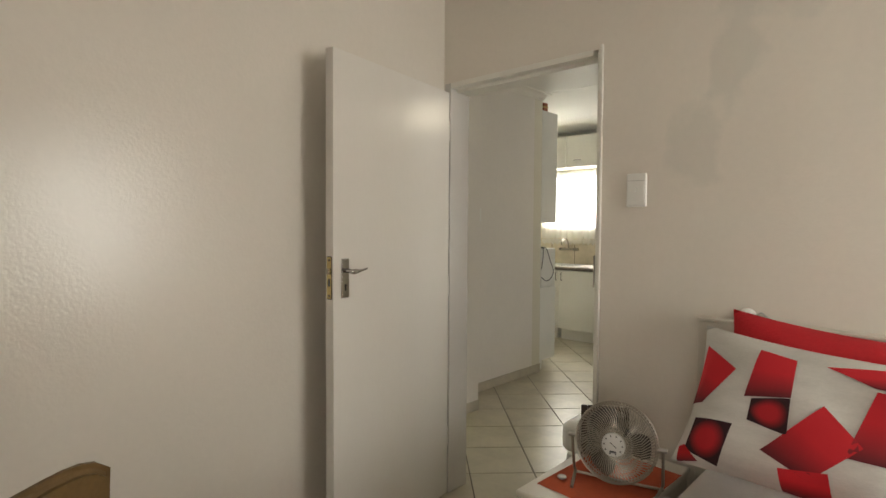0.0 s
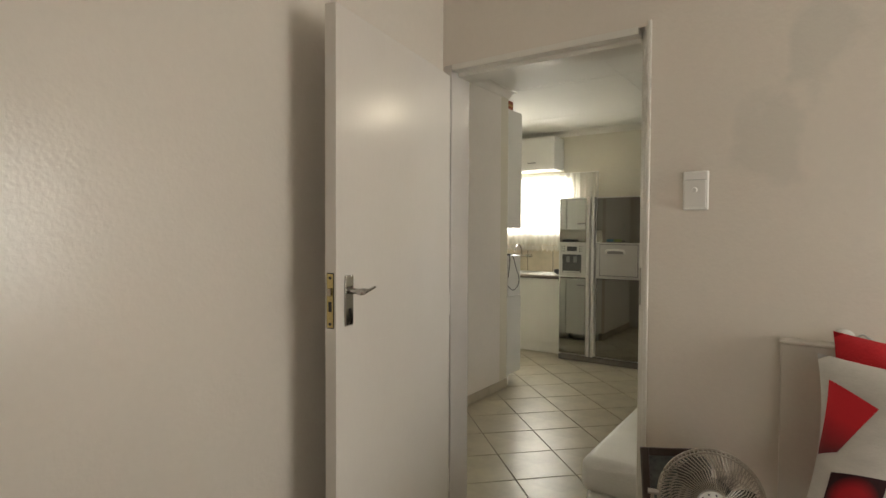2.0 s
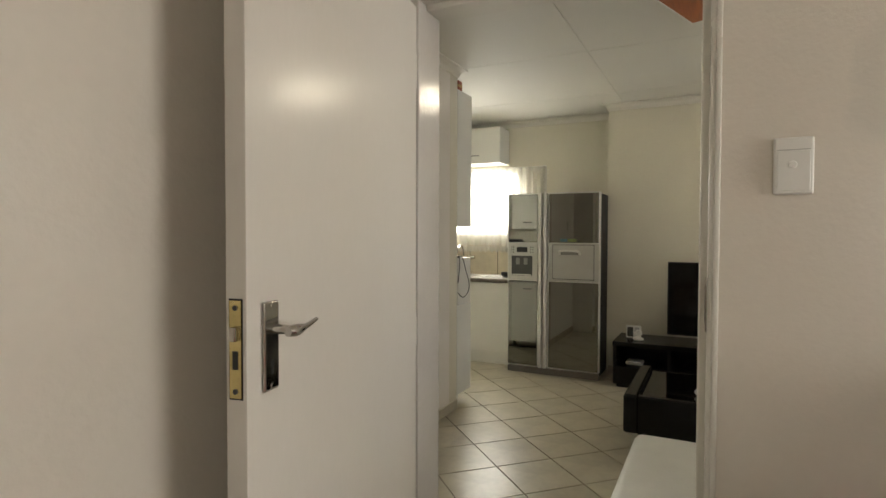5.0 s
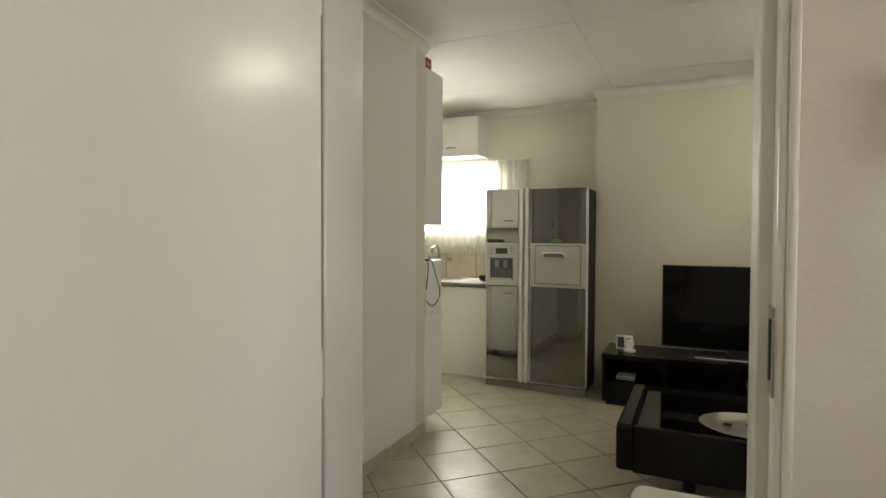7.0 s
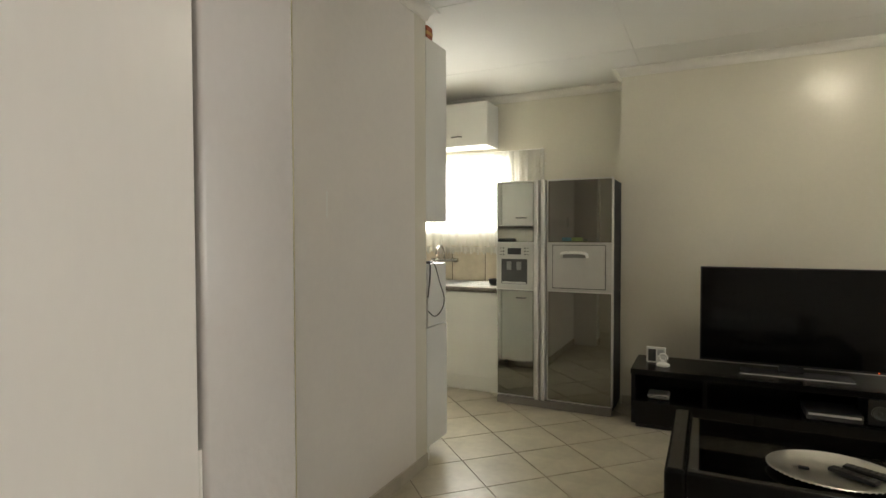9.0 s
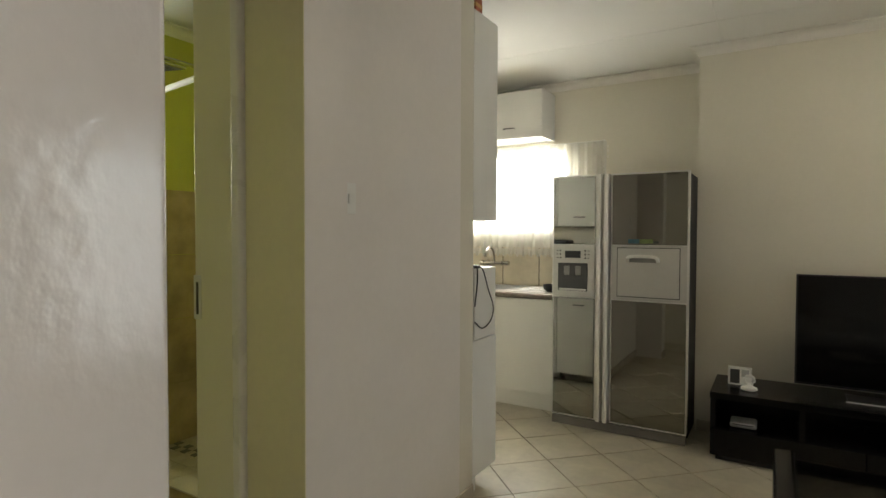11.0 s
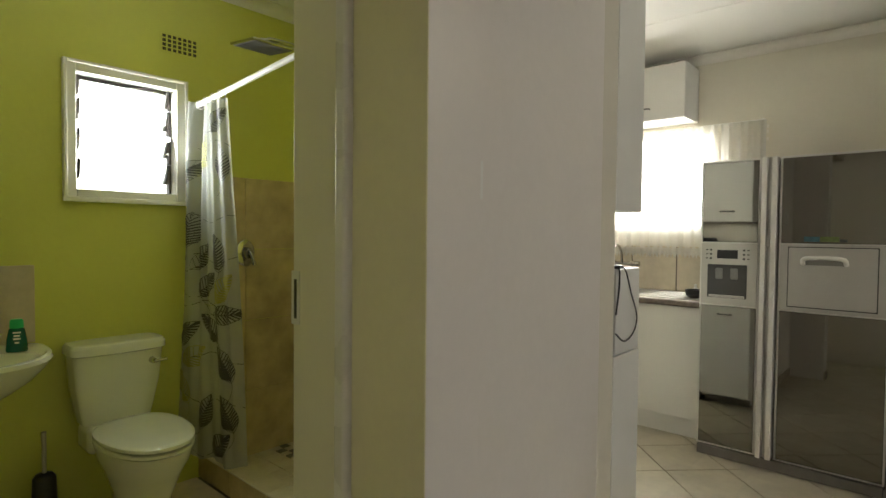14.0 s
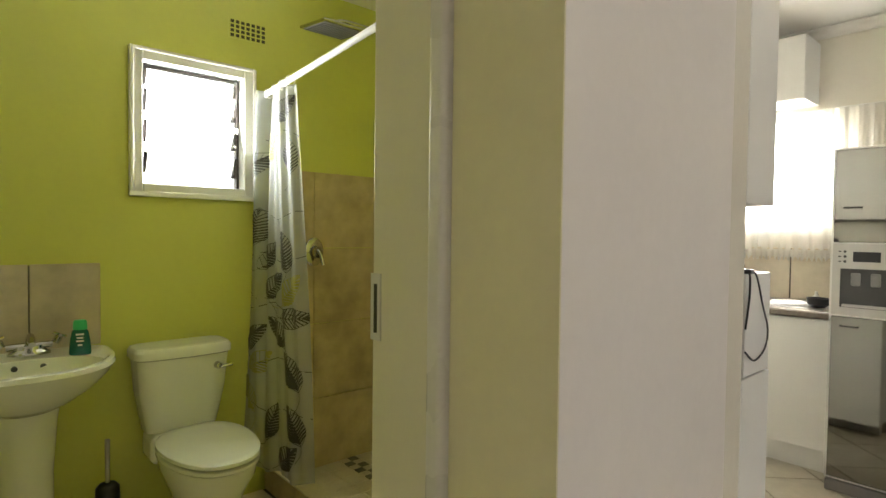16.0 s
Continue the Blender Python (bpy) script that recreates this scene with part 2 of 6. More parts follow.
def weighted_normals(me, limit=math.cos(radians(40))):
    """Corner normals weighted by area, so that broad faces stay flat and only their bevels shade round."""
    faces = [(p.normal.copy(), p.area) for p in me.polygons]
    round_vert = [[] for v in me.vertices]
    for p in me.polygons:
        for v in p.vertices:
            round_vert[v].append(p.index)
    out = [None] * len(me.loops)
    for p in me.polygons:
        own = faces[p.index][0]
        for li in p.loop_indices:
            total = Vector((0, 0, 0))
            for q in round_vert[me.loops[li].vertex_index]:
                if faces[q][0].dot(own) > limit:
                    total += faces[q][0] * faces[q][1] ** 2
            out[li] = total.normalized() if total.length > 1e-20 else own
    me.normals_split_custom_set(out)


def thing(name, at, label, category, group="", kind=""):
    ob = new(name)
    ob.location = at
    ob.empty_display_size = 0.1
    return tagged(ob, label, category, group, kind)


def part(name, bm, material, parent, label="", smooth=True):
    """One mesh in world metres, as a part of a thing or of a part."""
    ob = new(name, mesh(name, bm, material, smooth))
    ob.parent = parent
    if parent.type == "EMPTY":
        ob.matrix_parent_inverse = Matrix.Translation(-parent.location)
    return tagged(ob, label)


def solid(name, bm, material, label, category, group="", kind="", smooth=True):
    return tagged(new(name, mesh(name, bm, material, smooth)), label, category, group, kind)


def structure(name, material, boxes, label, category, smooth=False):
    bm = bmesh.new()
    for b in boxes:
        box(bm, *b)
    return solid(name, bm, material, label, category, kind="structure", smooth=smooth)


# ---- the large structure ----
HB, HL = 2.62, 2.62
NY0, NY1 = 2.0, 2.15          # wall between bedroom and lounge
DX0, DX1, DH = -1.745, -0.895, 2.085   # rough opening of the bedroom door
BX = -2.69                     # wall face towards the kitchen
ground = structure("ground", GROUT, [(-40, -40, -0.30, 40, 40, -0.05)], "bare ground around the house", "ground")
floor = structure("floor", GROUT, [(-4.75, -1.75, -0.05, 2.5, 6.6, -0.006)], "dark grout bed under the floor tiles", "floor")

structure("wall_bedroom_west", WALL_BED, [(-1.90, -1.75, 0, -1.75, NY0, HB)], "glossy beige painted plaster wall", "wall")
# the opening in this wall is assumed, cut for the added south fill
structure("wall_bedroom_south", WALL_BED, [(-1.75, -1.75, 0, 0.45, -1.6, HB), (1.45, -1.75, 0, 1.85, -1.6, HB), (0.45, -1.75, 0, 1.45, -1.6, 0.85), (0.45, -1.75, 2.05, 1.45, -1.6, HB)], "beige plaster wall with a window opening", "wall")
structure("wall_bedroom_east", WALL_BED, [(1.85, -1.75, 0, 2.0, 0.84, HB), (1.85, 1.88, 0, 2.0, NY0, HB), (1.85, 0.84, 0, 2.0, 1.88, 0.78), (1.85, 0.84, 2.06, 2.0, 1.88, HB)], "beige plaster wall with a window opening", "wall")
structure("wall_bedroom_north", WALL_BED_N, [(-2.90, NY0, 0, DX0, NY1, HB), (DX1, NY0, 0, 2.4, NY1, HB), (DX0, NY0, DH, DX1, NY1, HB)], "beige painted plaster wall with a door opening", "wall")
structure("wall_lounge_east", WALL, [(2.25, NY1, 0, 2.4, 3.87, HL), (2.25, 4.99, 0, 2.4, 6.07, HL), (2.25, 3.87, 0, 2.4, 4.99, 0.46), (2.25, 3.87, 2.1, 2.4, 4.99, HL)], "cream plaster wall with a large window opening", "wall")
structure("wall_television", WALL, [(-1.845, 6.07, 0, 2.4, 6.22, HL), (-1.845, 6.22, 0, -1.695, 6.47, HL)], "cream painted plaster wall behind the television", "wall")
structure("wall_kitchen_back", WALL, [(-4.74, 6.47, 0, -3.95, 6.62, HL), (-2.92, 6.47, 0, -1.695, 6.62, HL), (-3.95, 6.47, 0, -2.92, 6.62, 1.40), (-3.95, 6.47, 2.05, -2.92, 6.62, HL)], "cream plaster wall with the kitchen window opening", "wall")
structure("wall_kitchen_west", WALL, [(-4.74, 4.39, 0, -4.59, 6.47, HL)], "cream painted kitchen wall", "wall")
structure("wall_bath_east", PALE, [(-2.86, 3.125, 0, BX, 4.26, HL)], "white painted plaster wall with scuffs", "wall")
structure("wall_bath_nib", PALE, [(-2.64, 2.962, 0, -2.417, 3.125, HL), (-2.86, 3.02, 0, -2.64, 3.125, HL)], "white painted wall end beside the bathroom door", "wall")
# added 3 mm skin that tints the return with lime bounce light
structure("wall_bath_reveal_tint", REVEAL_LIME_BOUNCE, [(-2.639, 2.9592, 0, -2.4175, 2.9618, 2.0995)], "thin skin on the wall return, coloured with lime bounce light", "wall")
structure("wall_bath_lintel", WALL, [(-2.86, NY1, 2.10, -2.417, 2.962, HL), (-2.86, 2.962, 2.10, -2.64, 3.02, HL)], "painted wall above the bathroom door", "wall")
structure("wall_bath_north", WALL, [(-4.59, 4.26, 0, BX, 4.39, HL)], "wall between shower and kitchen", "wall")
WX = -4.59
structure("wall_bath_window", LIME, [(-4.74, 1.5, 0, WX, 2.925, HL), (-4.74, 3.405, 0, WX, 4.39, HL), (-4.74, 2.925, 0, WX, 3.405, 1.48), (-4.74, 2.925, 2.045, WX, 3.405, HL)], "lime green painted wall with a small window", "wall")
structure("wall_bath_south", LIME, [(-4.59, 1.5, 0, -2.90, 1.65, HL), (-2.90, 1.5, 0, -2.88, 2.15, HL)], "lime green painted wall", "wall")
structure("wall_bath_lining", LIME, [(-2.875, 3.0, 0, -2.861, 4.246, HL), (-4.59, 4.246, 1.63, -2.875, 4.26, HL)], "lime green painted wall behind the shower", "wall")
structure("ceiling_bedroom", CEIL, [(-1.9, -1.75, HB, 2.4, 2.06, HB + 0.1)], "white painted ceiling board", "ceiling")
structure("ceiling_bathroom", CEIL, [(-4.74, 1.5, HL, -2.8, 4.39, HL + 0.1)], "white painted ceiling board", "ceiling")
bm = bmesh.new()
for x0, y0, x1, y1 in ((-2.8, 2.06, -1.705, 4.386), (-1.699, 2.06, 2.4, 4.386), (-4.74, 4.392, -1.705, 5.605), (-1.699, 4.392, 2.4, 5.605), (-4.74, 5.611, -1.705, 6.62), (-1.699, 5.611, 2.4, 6.62)):
    box(bm, x0, y0, HL, x1, y1, HL + 0.1, 0.0015, 1)
box(bm, -4.74, 2.06, HL + 0.004, 2.4, 6.62, HL + 0.09)
solid("ceiling_lounge", bm, CEIL, "white ceiling boards with thin open joints", "ceiling", kind="structure", smooth=False)


def cornice(name, a, b, into, flip0=0, flip1=0, material=CORN, size=0.062, z=HL):
    """Coved cornice from a to b along a wall; into: the way away from the wall."""
    bm = bmesh.new()
    a, b, into = Vector((*a, 0)), Vector((*b, 0)), Vector((*into, 0))
    prof = [(0.0, -size), (0.006, -size), (0.010, -size * 0.86)]
    for i in range(7):
        g = math.pi / 2 * i / 6
        prof.append((size * 0.86 - (size * 0.86 - 0.012) * math.cos(g), -size * 0.86 + (size * 0.86 - 0.010) * math.sin(g)))
    prof += [(size, -0.008), (size, -0.0005), (0.0, -0.0005)]
    along = (b - a).normalized()
    rings = [[bm.verts.new(p + into * (u + 0.0005) + along * (f * u) + Vector((0, 0, z + h))) for u, h in prof] for p, f in ((a, flip0), (b, flip1))]
    k = len(prof)
    for i in range(k):
        bm.faces.new((rings[0][i], rings[0][(i + 1) % k], rings[1][(i + 1) % k], rings[1][i]))
    bm.faces.new(rings[0])
    bm.faces.new(list(reversed(rings[1])))
    return solid(name, bm, material, "cream coved plaster cornice along the ceiling", "cornice", kind="structure", smooth=True)


cornice("cornice_kitchen", (-4.59, 6.47), (-1.845, 6.47), (0, -1), 1, -1)
cornice("cornice_pier", (-1.845, 6.47), (-1.845, 6.07), (-1, 0), 1, 1)
cornice("cornice_television", (-1.845, 6.07), (2.25, 6.07), (0, -1), -1, -1)
cornice("cornice_east", (2.25, 6.07), (2.25, NY1), (-1, 0), 1, -1)
cornice("cornice_lounge_south", (2.25, NY1), (-2.417, NY1), (0, 1), 1, 0)
cornice("cornice_bath_wall", (BX, 3.125), (BX, 4.39), (1, 0), 0, 1)
cornice("cornice_nib", (-2.417, NY1), (-2.417, 3.125), (1, 0), 1, 1)
cornice("cornice_bathroom", (WX, 1.65), (WX, 4.246), (1, 0), 1, -1)
cornice("cornice_shower", (WX, 4.246), (-2.875, 4.246), (0, -1), 1, -1)

# ---- bedroom door ----


def door_lining(name, material, x0, x1, y0, y1, h, tl, t, th, lip, label):
    """Pressed steel frame in a wall that runs along x: two jambs, a head and a stop."""
    top = thing(name, ((x0 + x1) / 2, (y0 + y1) / 2, 0), label, "door frame", kind="structure")
    ym = y0 + 0.044
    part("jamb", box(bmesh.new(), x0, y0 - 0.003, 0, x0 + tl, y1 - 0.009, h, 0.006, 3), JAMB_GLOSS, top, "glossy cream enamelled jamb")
    part("jamb", box(bmesh.new(), x1 - t + 0.020, y0 - lip, 0, x1, ym, h, 0.004), material, top)
    part("rebate", box(bmesh.new(), x1 - t, ym + 0.0005, 0, x1, y1 + lip, h, 0.005, 3), material, top)
    part("head", box(bmesh.new(), x0 + tl + 0.0005, y0 - lip, h - th + 0.010, x1 - t, ym, h, 0.004), material, top)
    part("head_rebate", box(bmesh.new(), x0 + tl + 0.0005, ym + 0.0005, h - th - 0.006, x1 - t - 0.0005, y1 + lip, h, 0.005, 3), material, top)
    return top


bed_frame_top = door_lining("door_frame_1", STEEL_PAINT, DX0, DX1, NY0, NY1, 2.088, 0.043, 0.033, 0.036, 0.006, "cream enamelled pressed steel door frame")
bm = box(bmesh.new(), DX1 - 0.0165, 1.989, 1.125, DX1 - 0.0128, 2.040, 1.255, 0.001)
strike = part("strike_plate", bm, CHROME, bed_frame_top, "worn chrome strike plate")
part("strike_slot", box(bmesh.new(), DX1 - 0.0178, 2.012, 1.145, DX1 - 0.0162, 2.028, 1.235), BLACKP, strike)
bm = box(bmesh.new(), DX1 - 0.001, NY0 - 0.014, 0, DX1 + 0.012, NY0 - 0.001, 2.10, 0.004)
part("bead", bm, STEEL_PAINT, bed_frame_top)

hinge, free = Vector((-1.706, 1.992, 0)), Vector((-1.563, 1.180, 0))
ax = (free - hinge).normalized()
LEAFM = Matrix.Translation(hinge) @ Matrix(((ax.x, -ax.y, 0, 0), (ax.y, ax.x, 0, 0), (0, 0, 1, 0), (0, 0, 0, 1)))
LW = (free - hinge).length
door = thing("door_1", hinge, "cream painted flush door standing open against the wall", "door", kind="structure")


def leaf_box(x0, y0, z0, x1, y1, z1, bev=0.0, seg=2):
    return box(bmesh.new(), x0, y0, z0, x1, y1, z1, bev, seg, LEAFM)


# in leaf space x runs from the hinge to the free edge, and the room side is +y
part("leaf", leaf_box(0, -0.040, 0.008, LW, 0, 2.040, 0.003), DOORW, door)
HX, HZ = LW - 0.060, 1.150
plate = part("handle_plate", leaf_box(HX - 0.022, 0.0005, HZ - 0.060, HX + 0.022, 0.007, HZ + 0.093, 0.004, 3), CHROME, door, "worn chrome handle plate")
bm = bmesh.new()
cyl(bm, LEAFM @ Vector((HX, 0.006, HZ + 0.046)), LEAFM @ Vector((HX, 0.045, HZ + 0.046)), 0.009, 0.008, 16)
tube(bm, [LEAFM @ p for p in curve_pts([(HX + 0.009, 0.043, HZ + 0.044), (HX - 0.012, 0.047, HZ + 0.044), (HX - 0.045, 0.047, HZ + 0.046), (HX - 0.086, 0.043, HZ + 0.052)], 8)], 0.0105, 16, lambda s: 0.80 + 0.35 * math.sin(math.pi * min(1.0, 1.6 * s)) - 0.45 * s)
part("lever", bm, CHROME, plate, "curved chrome door lever")
bm = bmesh.new()
cyl(bm, LEAFM @ Vector((HX, 0.0068, HZ - 0.012)), LEAFM @ Vector((HX, 0.0078, HZ - 0.012)), 0.0055, n=14)
box(bm, HX - 0.003, 0.0068, HZ - 0.032, HX + 0.003, 0.0078, HZ - 0.012, m=LEAFM)
part("keyhole", bm, BLACKP, plate)
for dz in (-0.052, 0.085):
    part("screw", cyl(bmesh.new(), LEAFM @ Vector((HX, 0.0065, HZ + dz)), LEAFM @ Vector((HX, 0.0085, HZ + dz)), 0.005, 0.004, 12), CHROME, plate)
part("lock_mortice", leaf_box(LW - 0.0008, -0.033, HZ - 0.062, LW + 0.0008, -0.007, HZ + 0.103), BLACKP, door, "dark gap round the lock plate")
lock = part("lock_plate", leaf_box(LW - 0.0005, -0.031, HZ - 0.059, LW + 0.0025, -0.009, HZ + 0.10), BRASS, door, "brass mortice lock face plate")
part("latch", leaf_box(LW + 0.002, -0.026, HZ + 0.034, LW + 0.012, -0.014, HZ + 0.058, 0.003), CHROME, lock)
part("bolt", leaf_box(LW + 0.002, -0.025, HZ - 0.012, LW + 0.0035, -0.015, HZ + 0.018), BLACKP, lock)
for dz in (-0.048, 0.088):
    part("screw", cyl(bmesh.new(), LEAFM @ Vector((LW + 0.002, -0.02, HZ + dz)), LEAFM @ Vector((LW + 0.004, -0.02, HZ + dz)), 0.0045, n=10), DARKGREY, lock)
for hz in (0.25, 1.02, 1.80):
    part("hinge", cyl(bmesh.new(), LEAFM @ Vector((-0.004, -0.005, hz)), LEAFM @ Vector((-0.004, -0.005, hz + 0.10)), 0.004, n=12), STEEL_PAINT, door)


def light_switch(at, label):
    """A rocker switch on a wall that faces -y."""
    x, y, z = at
    top = thing("light_switch", at, label, "light switch")
    part("plate", box(bmesh.new(), x - 0.039, y - 0.013, z - 0.064, x + 0.039, y - 0.0005, z + 0.064, 0.005, 3), SWITCHW, top)
    part("surround", box(bmesh.new(), x - 0.032, y - 0.0148, z - 0.056, x + 0.032, y - 0.0125, z + 0.034, 0.001, 1), SWITCHW, top)
    part("groove", box(bmesh.new(), x - 0.032, y - 0.0135, z + 0.0345, x + 0.032, y - 0.0128, z + 0.0365), SILVERP, top)
    part("rocker", cyl(bmesh.new(), (x - 0.002, y - 0.0145, z + 0.002), (x - 0.002, y - 0.020, z + 0.002), 0.009, 0.007, 16), SWITCHW, top)
    return top


bs = thing("light_switch", (BX, 3.44, 1.47), "white plastic light switch on the passage wall", "light switch")
part("plate", box(bmesh.new(), BX + 0.0005, 3.40, 1.42, BX + 0.010, 3.475, 1.53, 0.003, 2), SWITCHW, bs)
part("rocker", box(bmesh.new(), BX + 0.010, 3.43, 1.455, BX + 0.015, 3.445, 1.49, 0.002, 1), SWITCHW, bs)
light_switch((-0.737, NY0, 1.514), "white plastic light switch on the bedroom wall")

# ---- bathroom door frame (the jamb by the wall end) ----
bathf = thing("door_frame_2", (-2.84, 2.97, 0), "cream enamelled steel door frame of the bathroom", "door frame", kind="structure")
# this jamb takes the lime-tinted copy of the enamel, its edge the plain one
part("jamb", box(bmesh.new(), -2.858, 2.953, 0, -2.684, 3.019, 2.099, 0.004), FRAME_LIME_BOUNCE, bathf)
part("edge", box(bmesh.new(), -2.683, 2.940, 0, -2.6405, 2.985, 2.099, 0.012, 4), STEEL_PAINT, bathf)
part("jamb", box(bmesh.new(), -2.858, 2.151, 0, -2.70, 2.20, 2.099, 0.004), STEEL_PAINT, bathf)
part("head", box(bmesh.new(), -2.858, 2.20, 2.04, -2.70, 2.952, 2.099, 0.004), STEEL_PAINT, bathf)
sp = part("strike_plate", box(bmesh.new(), -2.8605, 2.9495, 1.095, -2.828, 2.9528, 1.225, 0.001), SILVER, bathf, "bright metal strike plate")
part("strike_slot", box(bmesh.new(), -2.848, 2.9485, 1.110, -2.838, 2.9499, 1.205), BLACKP, sp)

# ---- windows ----
def window_frame(name, label, horizontal, at, a0, a1, z0, z1, depth, bar=0.035, mullions=1):
    """A casement frame with panes; horizontal 'x' or 'y' is the way it runs."""
    p = (lambda a, d, z: (a, at + d, z)) if horizontal == "x" else (lambda a, d, z: (at + d, a, z))

    def bx(a, d, z, b, e, y):
        q, r = p(a, d, z), p(b, e, y)
        return box(bmesh.new(), *[min(i, j) for i, j in zip(q, r)], *[max(i, j) for i, j in zip(q, r)], 0.003, 1)
    top = thing(name, p((a0 + a1) / 2, 0, z0), label, "window", kind="structure")
    for a, b in ((a0, a0 + bar), (a1 - bar, a1)):
        part("window_frame", bx(a, 0, z0, b, depth, z1), STEEL_PAINT, top)
    for a, b in ((z0, z0 + bar), (z1 - bar, z1)):
        part("window_frame", bx(a0 + bar, 0, a, a1 - bar, depth, b), STEEL_PAINT, top)
    w = (a1 - a0 - 2 * bar) / (mullions + 1)
    for i in range(1, mullions + 1):
        c = a0 + bar + w * i
        part("mullion", bx(c - bar / 2, 0, z0 + bar, c + bar / 2, depth, z1 - bar), STEEL_PAINT, top)
    for i in range(mullions + 1):
        q = part("pane", bx(a0 + bar + w * i, depth * 0.4, z0 + bar, a0 + bar + w * (i + 1), depth * 0.4 + 0.004, z1 - bar), GLASS, top)
        q.visible_shadow = False
    return top


window_frame("window_1", "steel framed bedroom window", "y", 1.90, 0.84, 1.88, 0.78, 2.06, 0.05, 0.03, 0)
# unseen window added to go with the south fill light
window_frame("window_added_south", "steel framed bedroom window", "x", -1.70, 0.45, 1.45, 0.85, 2.05, 0.05, 0.03, 0)
window_frame("window_2", "steel framed lounge window", "y", 2.30, 3.87, 4.99, 0.46, 2.1, 0.05)
window_frame("window_3", "kitchen window with bright daylight behind", "x", 6.53, -3.95, -2.92, 1.40, 2.05, 0.05)
structure("backdrop_kitchen", OUTSIDE, [(-5.6, 8.2, 0.2, -0.8, 8.25, 3.6)], "bright overcast daylight outside", "backdrop")
structure("backdrop_bathroom", OUTSIDE, [(-6.25, 1.2, 0.4, -6.2, 5.2, 3.8)], "bright overcast daylight outside", "backdrop")

# ---- kitchen ----


GUNMETAL = mat("dark_handle_metal", (0.16, 0.155, 0.15), 0.32, 0.8, vary=0.08)


def bar_handle(parent, a, b, out, r=0.005):
    """A bow handle from a to b standing out by the vector out."""
    a, b, out = Vector(a), Vector(b), Vector(out)
    pts = curve_pts([a, a + out * 0.8, a.lerp(b, 0.2) + out, a.lerp(b, 0.8) + out, b + out * 0.8, b], 5)
    return part("handle", tube(bmesh.new(), pts, r, 8), GUNMETAL, parent, "dark grey metal bow handle")


